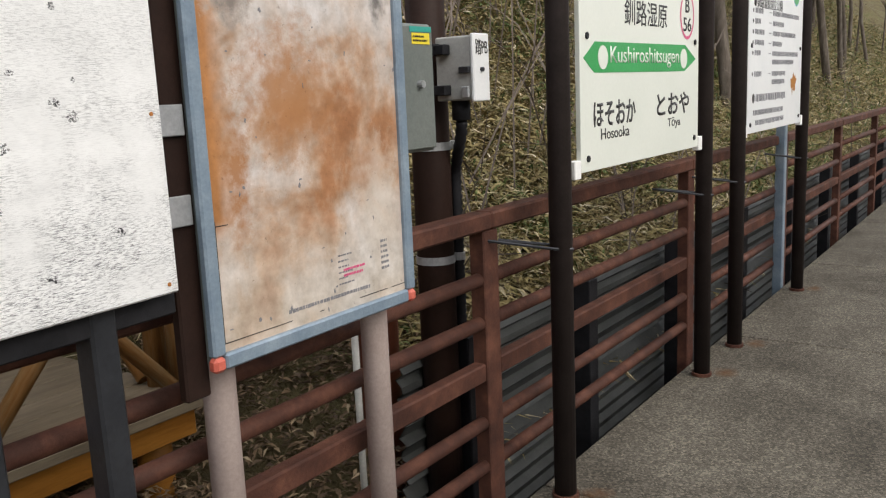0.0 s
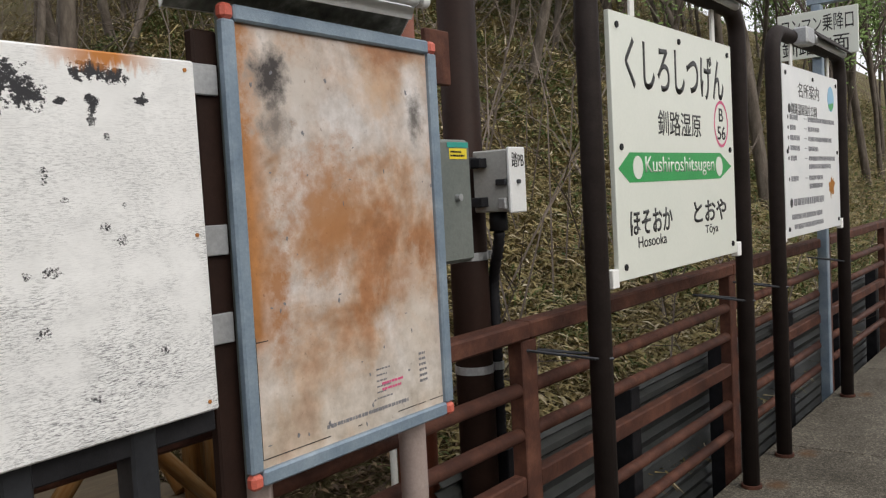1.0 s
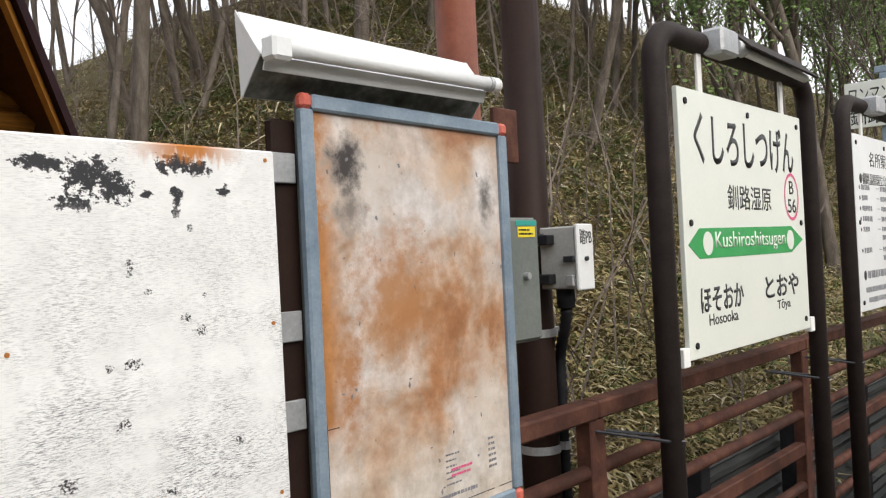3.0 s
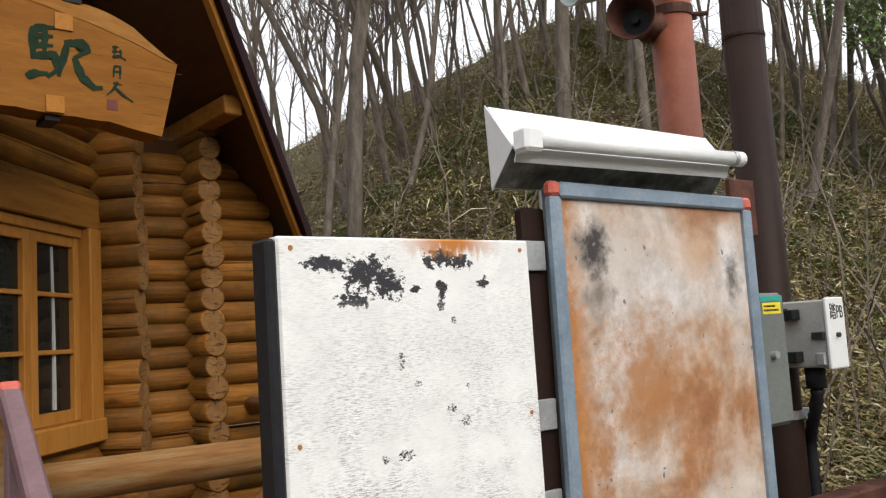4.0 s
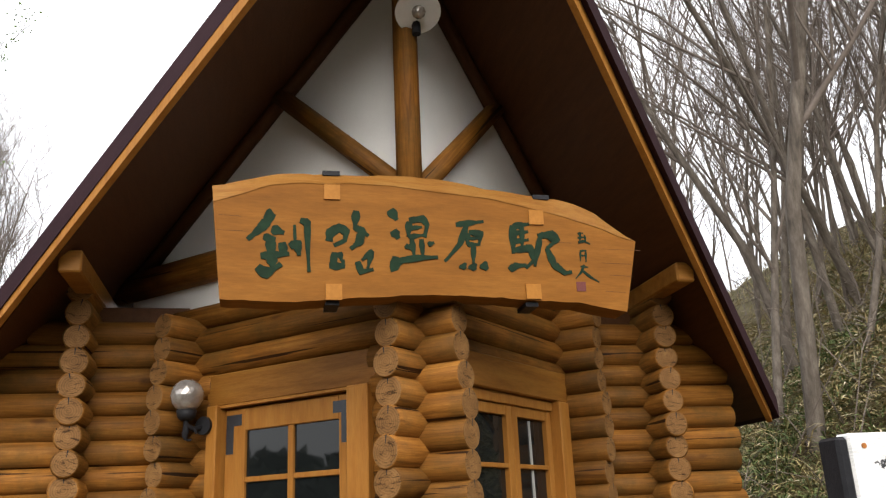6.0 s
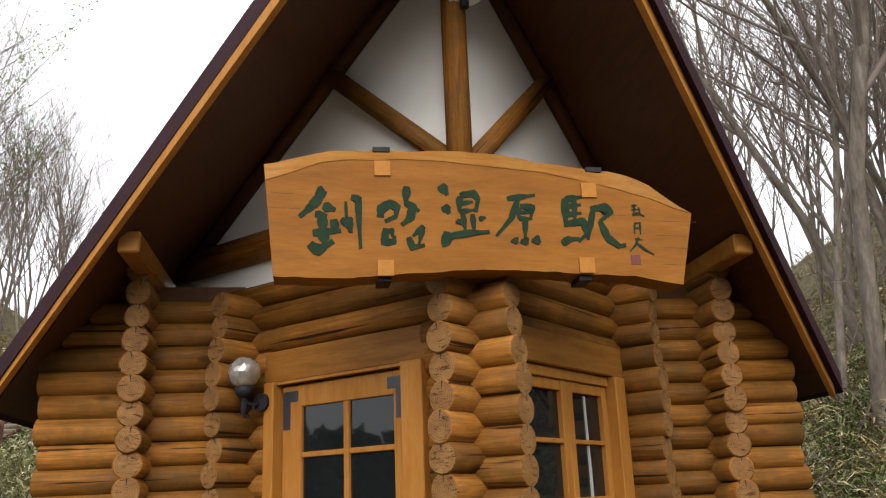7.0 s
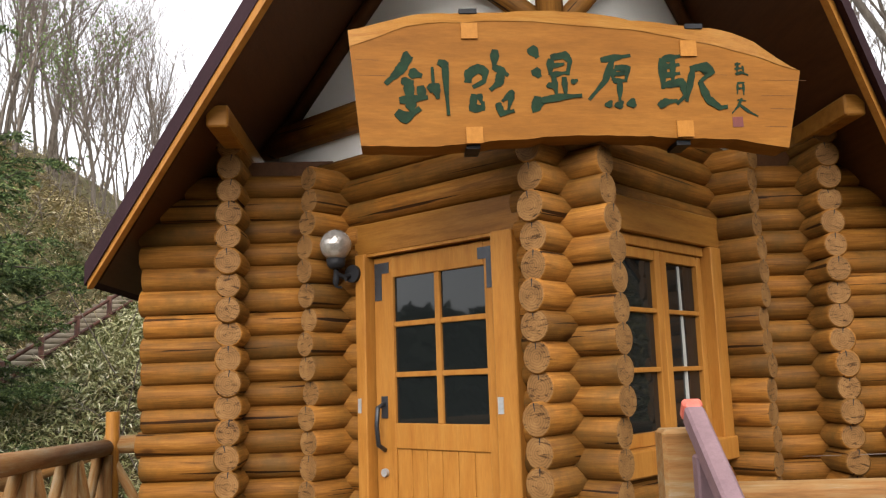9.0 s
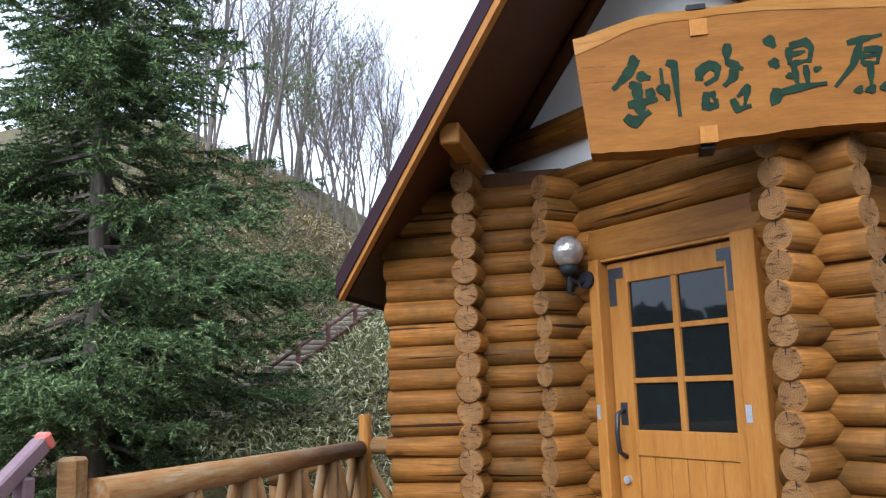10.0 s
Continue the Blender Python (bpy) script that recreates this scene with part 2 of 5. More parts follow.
def glass_material():
    m, nt, b = material("opaque_dark_glass", 0.03)
    # opaque near-black base: the unlit room behind is put into the colour
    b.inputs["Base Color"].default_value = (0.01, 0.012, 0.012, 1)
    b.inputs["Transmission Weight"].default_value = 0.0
    b.inputs["Specular IOR Level"].default_value = 0.35
    return m


def concrete_material():
    """Exposed-aggregate concrete with damp blotches, pale grit and rust runs at the post feet."""
    m, nt, b = material("worn_concrete", 0.85)
    vec = coords(nt)
    broad = noise_tex(nt, vec, 1.3, 6, 0.7, 0.4)
    col = ramp(nt, broad, [(0.3, (0.062, 0.056, 0.046)), (0.5, (0.1, 0.091, 0.076)), (0.7, (0.142, 0.131, 0.11))])
    streak = noise_tex(nt, coords(nt, (0.6, 5, 1)), 1.5, 5, 0.65)
    col = mix(nt, 0.25, col, mix(nt, 1.0, col, ramp(nt, streak, [(0.35, (0.55, 0.55, 0.55)), (0.65, (1.3, 1.3, 1.3))]), "MULTIPLY"))
    grit = add(nt, "ShaderNodeTexVoronoi", Scale=115.0)
    nt.links.new(vec, grit.inputs[0])
    stone = ramp(nt, grit.outputs["Color"], [(0.2, (0.5, 0.48, 0.45)), (0.6, (1.1, 1.08, 1.02)), (0.9, (2.2, 2.1, 1.95))])
    col = mix(nt, 0.75, col, mix(nt, 1.0, col, stone, "MULTIPLY"))
    fine = noise_tex(nt, vec, 220, 4, 0.7)
    col = mix(nt, 0.7, col, mix(nt, 1.0, col, ramp(nt, fine, [(0.3, (0.5, 0.5, 0.5)), (0.7, (1.5, 1.5, 1.5))]), "MULTIPLY"))
    nearest = None
    for x in (1.62, 3.28, 3.88, 5.47):
        mp = add(nt, "ShaderNodeMapping", Location=(-x / 0.2, 0.19 / 0.15, 0), Scale=(5, 1 / 0.15, 0))
        nt.links.new(vec, mp.inputs[0])
        ln = nt.nodes.new("ShaderNodeVectorMath")
        ln.operation = "LENGTH"
        nt.links.new(mp.outputs[0], ln.inputs[0])
        if nearest is not None:
            least = nt.nodes.new("ShaderNodeMath")
            least.operation = "MINIMUM"
            nt.links.new(nearest, least.inputs[0])
            nt.links.new(ln.outputs["Value"], least.inputs[1])
            nearest = least.outputs[0]
        else:
            nearest = ln.outputs["Value"]
    torn = nt.nodes.new("ShaderNodeMath")
    nt.links.new(nearest, torn.inputs[0])
    nt.links.new(noise_tex(nt, vec, 14, 5, 0.7), torn.inputs[1])
    col = mix(nt, ramp(nt, torn.outputs[0], [(0.55, (0.75, 0.75, 0.75)), (1.0, (0, 0, 0))]), col, (0.11, 0.05, 0.018))
    nt.links.new(col, b.inputs["Base Color"])
    bump(nt, b, mix(nt, 0.5, fine, grit.outputs["Distance"]), 0.6, 0.004)
    return m


LOG, LOG_END = log_material(), log_end_material()
WOOD = varied("orange_stained_wood", [(0.197, 0.0752, 0.0116), (0.283, 0.12, 0.0206), (0.329, 0.149, 0.0291)], 0.45, scale=2.0, grain=14, stretch=(1, 9, 9), vary=0.12)
DOOR_WOOD = varied("pale_stained_pine", [(0.293, 0.116, 0.0191), (0.359, 0.153, 0.0283), (0.39, 0.179, 0.039)], 0.5, scale=2.0, grain=14, stretch=(9, 9, 1), bump_by=0.12)
BOARD_WOOD = varied("carved_board_wood", [(0.174, 0.0649, 0.00756), (0.224, 0.0858, 0.0106), (0.274, 0.114, 0.0174)], 0.62, scale=1.4, grain=11, stretch=(1, 9, 9), bump_by=0.2)
PALE_BOARD = varied("pale_live_edge", [(0.195, 0.0737, 0.0119), (0.256, 0.113, 0.0233), (0.281, 0.141, 0.0357)], 0.5, scale=3, grain=14, stretch=(1, 9, 9), bump_by=0.5)
PALE_WOOD = varied("fresh_wood_plug", [(0.34, 0.14, 0.022), (0.39, 0.165, 0.03)], 0.5, scale=5, grain=60)
OLD_WOOD = varied("weathered_log", [(0.133, 0.0617, 0.0208), (0.225, 0.104, 0.0312), (0.252, 0.148, 0.0616), (0.277, 0.221, 0.15)], 0.65, scale=3, grain=16, stretch=(1, 10, 10), vary=0.1)
DECK = varied("grey_brown_deck_board", [(0.13, 0.102, 0.066), (0.22, 0.175, 0.115)], 0.8, scale=3, grain=16, stretch=(1, 9, 9), vary=0.15)
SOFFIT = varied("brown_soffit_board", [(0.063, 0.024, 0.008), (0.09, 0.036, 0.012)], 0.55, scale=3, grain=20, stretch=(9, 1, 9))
ROOF = varied("dark_metal_roof", [(0.022, 0.009, 0.012), (0.034, 0.014, 0.018)], 0.75, scale=3, grain=60)
PLASTER = varied("white_plaster", [(0.78, 0.785, 0.77), (0.86, 0.86, 0.84)], 0.85, scale=3, grain=120, grain_mix=0.12)
CONCRETE = concrete_material()
RUST_RAIL = varied("rust_brown_rail_paint", [(0.04, 0.019, 0.015), (0.08, 0.035, 0.025), (0.15, 0.066, 0.044)], 0.62, scale=7, grain=70, bump_by=0.45)
RUST_POLE = varied("red_oxide_pole", [(0.13, 0.035, 0.018), (0.22, 0.06, 0.03), (0.27, 0.085, 0.045)], 0.6, scale=5, grain=60)
DARK_POST = varied("dark_brown_pipe_paint", [(0.02, 0.015, 0.014), (0.034, 0.026, 0.024)], 0.58, scale=8, grain=90)
POLE_BROWN = varied("brown_pole_paint", [(0.018, 0.01, 0.008), (0.03, 0.016, 0.012)], 0.55, scale=5, grain=70)
MAUVE_PIPE = varied("faded_mauve_pipe", [(0.36, 0.285, 0.26), (0.44, 0.36, 0.33)], 0.6, scale=6, grain=90)
BLUE_FRAME = varied("grey_blue_frame", [(0.17, 0.23, 0.3), (0.23, 0.3, 0.37), (0.3, 0.37, 0.44)], 0.4, metal=0.2, scale=9, grain=120)
RED_PLASTIC = varied("faded_red_corner", [(0.5, 0.09, 0.06), (0.62, 0.16, 0.11)], 0.5, scale=20, grain=150)
STEEL_DARK = varied("black_steel", [(0.02, 0.022, 0.027), (0.05, 0.053, 0.06)], 0.35, metal=0.3, scale=6, grain=60)
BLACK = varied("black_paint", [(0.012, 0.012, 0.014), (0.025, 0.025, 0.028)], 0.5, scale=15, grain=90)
GALV = varied("galvanised_steel", [(0.36, 0.37, 0.38), (0.5, 0.51, 0.52)], 0.45, metal=0.5, scale=14, grain=90)
GREY_BOX = varied("grey_green_box", [(0.13, 0.15, 0.14), (0.18, 0.195, 0.18)], 0.45, scale=6, grain=90)
LIGHT_BOX = varied("light_grey_box", [(0.34, 0.34, 0.32), (0.42, 0.42, 0.4)], 0.45, scale=6, grain=90)
WHITE = varied("white_enamel", [(0.72, 0.74, 0.75), (0.8, 0.81, 0.81)], 0.35, scale=6, grain=90, grain_mix=0.12)
SIGN_WHITE = varied("white_sign_plate", [(0.7, 0.735, 0.67), (0.76, 0.785, 0.72)], 0.35, scale=2, grain=60, grain_mix=0.08, bump_by=0.02)
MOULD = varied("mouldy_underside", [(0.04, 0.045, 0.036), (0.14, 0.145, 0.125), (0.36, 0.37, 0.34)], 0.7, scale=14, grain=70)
INK = varied("black_ink", [(0.012, 0.012, 0.012), (0.02, 0.02, 0.02)], 0.5)
GREEN = varied("green_band", [(0.03, 0.3, 0.075), (0.045, 0.36, 0.1)], 0.4, grain_mix=0.1)
LETTER_GREEN = varied("carved_green_letters", [(0.005, 0.015, 0.007), (0.013, 0.036, 0.016)], 0.7, scale=20, grain=90)
PRINT = varied("faded_print", [(0.15, 0.15, 0.165), (0.24, 0.24, 0.26)], 0.5)
SKY_BLUE = varied("sky_blue_print", [(0.2, 0.42, 0.62), (0.26, 0.5, 0.7)], 0.4, grain_mix=0.1)
PINK = varied("pink_ring", [(0.62, 0.07, 0.2), (0.7, 0.11, 0.25)], 0.4, grain_mix=0.1)
YELLOW = varied("yellow_label", [(0.75, 0.6, 0.03), (0.8, 0.66, 0.06)], 0.4, grain_mix=0.1)
TEAL = varied("teal_label", [(0.03, 0.3, 0.25), (0.05, 0.36, 0.3)], 0.4, grain_mix=0.1)
SEAL_RED = varied("seal_red", [(0.09, 0.012, 0.008), (0.14, 0.022, 0.014)], 0.6)
RUST_SPOT = varied("orange_rust", [(0.3, 0.1, 0.015), (0.48, 0.19, 0.035)], 0.8, scale=60, grain=200)
SPEAKER_GREY = varied("pale_grey_horn", [(0.4, 0.45, 0.46), (0.5, 0.54, 0.55)], 0.45, scale=6, grain=60)
HORN_DISC = varied("blue_grey_horn_disc", [(0.14, 0.16, 0.175), (0.18, 0.2, 0.215)], 0.5, scale=6, grain=60)
CORRUGATED = varied("grey_corrugated_steel", [(0.04, 0.043, 0.043), (0.075, 0.078, 0.075)], 0.55, metal=0.3, scale=5, grain=60)
GLASS = glass_material()
RUST_MAUVE = varied("mauve_brown_rail_paint", [(0.13, 0.075, 0.085), (0.2, 0.12, 0.13)], 0.6, scale=8, grain=80)
LAMP_GLASS = varied("cut_glass_globe", [(0.3, 0.27, 0.24), (0.6, 0.57, 0.53)], 0.12, metal=0.6, scale=20, grain=60, grain_mix=0.1)
BARK = varied("grey_brown_bark", [(0.0638, 0.0538, 0.0437), (0.129, 0.108, 0.0885), (0.212, 0.184, 0.155)], 0.9, scale=3, grain=22, stretch=(4, 4, 1), bump_by=0.5, depth=0.01)
TWIG = varied("twig_bark", [(0.104, 0.0838, 0.0696), (0.189, 0.158, 0.135)], 0.9, scale=3, grain=30)
SOIL = varied("leaf_litter_soil", [(0.06, 0.043, 0.024), (0.1, 0.08, 0.042), (0.13, 0.112, 0.055), (0.085, 0.095, 0.034)], 0.95, scale=1.3, grain=24, bump_by=0.9, depth=0.04, grain_mix=0.8)
# dull, dusty surfaces reflect little
for dull in (SOIL, BARK, TWIG, CONCRETE, POLE_BROWN, DARK_POST, RUST_RAIL, SOFFIT, ROOF, BOARD_WOOD, LETTER_GREEN, LOG_END, LOG, WOOD, DOOR_WOOD, PALE_BOARD, PALE_WOOD, OLD_WOOD, BLACK):
    dull.node_tree.nodes["Principled BSDF"].inputs["Specular IOR Level"].default_value = 0.15




def island_material(name, stops, rough=0.8):
    m, nt, b = material(name, rough)
    g = nt.nodes.new("ShaderNodeNewGeometry")
    nt.links.new(ramp(nt, g.outputs["Random Per Island"], stops), b.inputs["Base Color"])
    return m


DRY_LEAF = island_material("dry_bamboo_leaves", [(0.0, (0.122, 0.083, 0.0342)), (0.25, (0.244, 0.185, 0.0732)), (0.5, (0.354, 0.287, 0.128)), (0.75, (0.171, 0.152, 0.0512)), (0.9, (0.439, 0.366, 0.22)), (1.0, (0.634, 0.561, 0.415))])
PALE_LEAF = island_material("pale_bamboo_leaves", [(0.0, (0.16, 0.17, 0.06)), (0.4, (0.3, 0.3, 0.13)), (0.8, (0.44, 0.42, 0.24)), (1.0, (0.6, 0.57, 0.42))])
GREEN_LEAF = island_material("green_undergrowth", [(0.0, (0.04, 0.07, 0.018)), (0.5, (0.075, 0.115, 0.028)), (1.0, (0.14, 0.17, 0.05))])
NEEDLE = island_material("fir_needles", [(0.0, (0.025, 0.05, 0.016)), (0.55, (0.075, 0.12, 0.036)), (1.0, (0.22, 0.28, 0.09))])
DARK_WOODS = island_material("dark_woods_leaves", [(0.0, (0.012, 0.02, 0.012)), (1.0, (0.03, 0.045, 0.022))])
LITTER = island_material("fallen_leaves", [(0.0, (0.05, 0.03, 0.016)), (0.5, (0.11, 0.07, 0.036)), (0.85, (0.18, 0.12, 0.065)), (1.0, (0.3, 0.23, 0.14))])
BUD = island_material("young_leaves", [(0.0, (0.12, 0.2, 0.05)), (1.0, (0.2, 0.3, 0.09))])


# ---- mesh helpers ----
def part(name, bm, mat, parent=None, label="", m=None, smooth=False):
    """Links a bmesh as one mesh object, under a thing or a part."""
    me = bpy.data.meshes.new(name)
    bm.to_mesh(me)
    bm.free()
    for one in mat if isinstance(mat, (list, tuple)) else (mat,):
        me.materials.append(one)
    if smooth:
        for p in me.polygons:
            p.use_smooth = len(p.vertices) == 4
    ob = new(name, me)
    if parent is not None:
        ob.parent = parent
    if m is not None:
        ob.matrix_basis = m
    if label:
        tagged(ob, label)
    return ob


def thing(name, label, category, m=None, group="", kind=""):
    ob = new(name)
    ob.empty_display_size = 0.1
    if m is not None:
        ob.matrix_basis = m
    return tagged(ob, label, category, group, kind)


def box(x0, x1, y0, y1, z0, z1, bevel=0.0, bm=None):
    bm = bm or bmesh.new()
    r = bmesh.ops.create_cube(bm, size=1.0)
    for v in r["verts"]:
        v.co = Vector((x0 + (v.co.x + 0.5) * (x1 - x0), y0 + (v.co.y + 0.5) * (y1 - y0), z0 + (v.co.z + 0.5) * (z1 - z0)))
    if bevel:
        es = {e for v in r["verts"] for e in v.link_edges}
        bmesh.ops.bevel(bm, geom=list(es), offset=bevel, segments=1, affect="EDGES")
    return bm


def tube(points, radius, sides=10, bm=None, caps=True, radii=None):
    """A pipe along points; radii may taper it."""
    bm = bm or bmesh.new()
    pts = [Vector(p) for p in points]
    rings, side = [], None
    for i, p in enumerate(pts):
        d = (pts[min(i + 1, len(pts) - 1)] - pts[max(i - 1, 0)]).normalized()
        if side is None:
            side = d.orthogonal().normalized()
        side = (side - d * side.dot(d)).normalized()
        up = d.cross(side)
        r = radii[i] if radii else radius
        rings.append([bm.verts.new(p + r * (math.cos(a) * side + math.sin(a) * up)) for a in [2 * math.pi * k / sides for k in range(sides)]])
    for a, b in zip(rings, rings[1:]):
        for k in range(sides):
            bm.faces.new((a[k], a[(k + 1) % sides], b[(k + 1) % sides], b[k]))
    if caps:
        bm.faces.new(rings[0][::-1])
        bm.faces.new(rings[-1])
    return bm


def beam(name, a, b, radius, mat, parent, label="", sides=14, taper=1.0):
    """A round timber from a to b, built along its own x so that the grain follows it."""
    a, b = Vector(a), Vector(b)
    ln = (b - a).length
    m = Matrix.Translation(a) @ (b - a).to_track_quat("X", "Z").to_matrix().to_4x4()
    return part(name, tube([(0, 0, 0), (ln / 2, 0, 0.0), (ln, 0, 0)], radius, sides, radii=[radius, radius * (1 + taper) / 2, radius * taper]), mat, parent, label, m, smooth=True)


def prism(outline, y0, y1, bm=None):
    """A plate: an outline of (x, z) points from y0 to y1."""
    bm = bm or bmesh.new()
    a = [bm.verts.new((x, y0, z)) for x, z in outline]
    b = [bm.verts.new((x, y1, z)) for x, z in outline]
    bm.faces.new(a)
    bm.faces.new(b[::-1])
    n = len(a)
    for i in range(n):
        bm.faces.new((a[i], b[i], b[(i + 1) % n], a[(i + 1) % n]))
    bmesh.ops.recalc_face_normals(bm, faces=bm.faces[:])
    return bm


def slab(poly, z0, z1, bm=None):
    """A plate with a plan outline of (x, y) points."""
    bm = bm or bmesh.new()
    a = [bm.verts.new((x, y, z0)) for x, y in poly]
    b = [bm.verts.new((x, y, z1)) for x, y in poly]
    bm.faces.new(a)
    bm.faces.new(b)
    n = len(a)
    for i in range(n):
        bm.faces.new((a[i], b[i], b[(i + 1) % n], a[(i + 1) % n]))
    bmesh.ops.recalc_face_normals(bm, faces=bm.faces[:])
    return bm


def lettering(name, text, mat, parent, x0, x1, z0, z1, y, bold=0.0, thick=0.001, label="", brush=0.0):
    """Text fitted into a rectangle of the plane y, facing -y."""
    cu = bpy.data.curves.new(name, "FONT")
    cu.body, cu.extrude, cu.offset = text, 0.0, bold
    tmp = new(name, cu)
    me = bpy.data.meshes.new_from_object(tmp.evaluated_get(bpy.context.evaluated_depsgraph_get()))
    bpy.data.objects.remove(tmp)
    bpy.data.curves.remove(cu)
    me.name = name
    if not me.vertices:
        return None
    xs, ys = [v.co.x for v in me.vertices], [v.co.y for v in me.vertices]
    ax, bx, ay, by = min(xs), max(xs), min(ys), max(ys)
    for v in me.vertices:
        v.co = Vector((x0 + (v.co.x - ax) / (bx - ax) * (x1 - x0), y, z0 + (v.co.y - ay) / (by - ay) * (z1 - z0)))
    bm = bmesh.new()
    bm.from_mesh(me)
    if brush:
        cx, cz = (x0 + x1) / 2, (z0 + z1) / 2
        for v in bm.verts:
            n1 = noise.noise_vector(Vector((v.co.x * 9, 3.0, v.co.z * 9)))
            n2 = noise.noise_vector(Vector((v.co.x * 45, 7.0, v.co.z * 45)))
            sx = (v.co.x - cx)
            v.co.x += brush * n1.x + brush * 0.3 * n2.x
            v.co.z += brush * n1.z + brush * 0.3 * n2.z + sx * 0.16 - abs(sx) * 0.05
    for f in bm.faces:
        f.normal_update()
        if f.normal.y > 0:
            f.normal_flip()
    ext = bmesh.ops.extrude_face_region(bm, geom=bm.faces[:])
    for v in [g for g in ext["geom"] if isinstance(g, bmesh.types.BMVert)]:
        v.co.y -= thick
    bpy.data.meshes.remove(me)
    return part(name, bm, mat, parent, label)


def ragged(cx, cz, rx, rz, y, seed, bm=None, n=26, rough=0.45, depth=0.0008):
    """A torn-edged flake shape in the plane y."""
    rnd = random.Random(seed)
    ph = [rnd.uniform(0, 6.28) for _ in range(5)]
    pts = []
    for i in range(n):
        a = 2 * math.pi * i / n
        r = 1 + rough * (0.5 * math.sin(2 * a + ph[0]) + 0.4 * math.sin(5 * a + ph[1]) + 0.3 * math.sin(9 * a + ph[2])) + rnd.uniform(-0.25, 0.25) * rough * 2
        r = max(r, 0.15)
        pts.append((cx + rx * r * math.cos(a), cz + rz * r * math.sin(a)))
    return prism(pts, y - depth, y, bm)


def bars(name, mat, parent, x0, x1, z0, z1, y, rows, seed=0, fill=0.6):
    """Unreadable small print: broken bars, row by row, in one mesh."""
    rnd = random.Random(seed)
    bm = bmesh.new()
    h = (z1 - z0) / rows
    for r in range(rows):
        x, end = x0, x0 + (x1 - x0) * rnd.uniform(0.6, 1.0)
        zc = z1 - (r + 0.5) * h
        while x < end:
            w = h * rnd.uniform(0.35, 0.8)
            box(x, min(x + w, end), y - 0.0008, y, zc - fill * h / 2 * rnd.uniform(0.7, 1), zc + fill * h / 2, bm=bm)
            x += w + h * rnd.uniform(0.12, 0.3)
    return part(name, bm, mat, parent)


# ---- ground ----
SHED = pose(-1.064, 3.0, 0, 0, 0, 3.3)


def smooth_step(a, b, x):
    t = min(max((x - a) / (b - a), 0), 1)
    return t * t * (3 - 2 * t)


def rise(d, slope, top):
    return top * (1 - math.exp(-slope * d / top)) if d > 0 else 0.0


def height(x, y):
    """Low ground by the platform; wooded banks to both sides of the house."""
    right = min(y - 0.55, (x - 0.7 - 0.4 * smooth_step(2.5, 0.5, y)) * 0.95)
    left = min(y - 6.2, (-x - 2.6) * 1.05)
    back = y - 13
    z = (-0.12 if y > 0.5 or x < 1.1 else -0.7) + max(rise(right, 0.95, 24), rise(left, 0.9, 24), rise(back, 0.3, 20))
    d = max(right, left, back)
    n = noise.noise(Vector((x * 0.3, y * 0.3, 0))) * 0.6 + noise.noise(Vector((x * 1.1, y * 1.1, 4))) * 0.18
    z += n * smooth_step(0.3, 3, d)
    # the log stair's cutting
    f = min(max(((x + 6.53) * 0.98 + (y - 8.08) * 3.12) / 10.69, -0.2), 1.2)
    near = math.hypot(x + 6.53 - 0.98 * f, y - 8.08 - 3.12 * f)
    w = smooth_step(2.2, 0.9, near)
    return z * (1 - w) + (1.62 + 1.62 * f) * w


def ground_sheet():
    def axis(lo, hi, n, centre, power):
        out = []
        for i in range(n + 1):
            s = 2 * i / n - 1
            half = (hi - lo) / 2
            out.append(centre + math.copysign(abs(s) ** power, s) * half)
        return out
    xs, ys = axis(-400, 400, 230, 0, 2.6), axis(-400, 400, 240, 4, 2.7)
    bm = bmesh.new()
    grid = [[bm.verts.new((x, y, height(x, y) if y > 0.05 else -0.9)) for x in xs] for y in ys]
    for a, b in zip(grid, grid[1:]):
        for i in range(len(xs) - 1):
            bm.faces.new((a[i], a[i + 1], b[i + 1], b[i]))
    return tagged(part("ground", bm, SOIL, smooth=True), "brown leaf-littered bank rising behind the platform", "ground", kind="structure")


ground_sheet()


def platform():
    base = tagged(part("platform_floor", slab([(-40, -3.95), (60, -3.95), (60, 0.0), (-40, 0.0)], -1.1, -0.014), CONCRETE), "worn grey concrete platform with fine aggregate", "platform", kind="structure")
    x = -41.6
    while x < 60:
        part("slab", box(x + 0.006, x + 2.394, -4.0, 0.03, -0.25, 0.0, 0.006), CONCRETE, base)
        x += 2.4


platform()


# ---- fence along the platform ----
def fence():
    f = thing("fence", "rust-brown painted steel pipe fence along the platform edge", "fence")
    y = 0.15
    posts = [-0.81, 1.395, 3.6, 5.83, 8.05, 10.27, 12.5, 14.7, 16.95, 19.2, 21.4]
    for x in posts:
        part("post", box(x - 0.05, x + 0.05, y - 0.035, y + 0.03, -0.5, 1.068, 0.005), RUST_RAIL, f)
    for a, c in zip(posts, posts[1:]):
        part("top_rail", box(a - 0.05 if a == posts[0] else a, c - 0.003, y - 0.045, y + 0.04, 1.07, 1.135, 0.008), RUST_RAIL, f)
        part("middle_rail", box(a + 0.051, c - 0.051, y - 0.03, y + 0.025, 0.5, 0.57, 0.006), RUST_RAIL, f)
        for z in (0.885, 0.72, 0.33, 0.155):
            part("rail", tube([(a + 0.045, y - 0.004, z), (c - 0.045, y - 0.004, z)], 0.027, 12), RUST_RAIL, f, smooth=True)


fence()


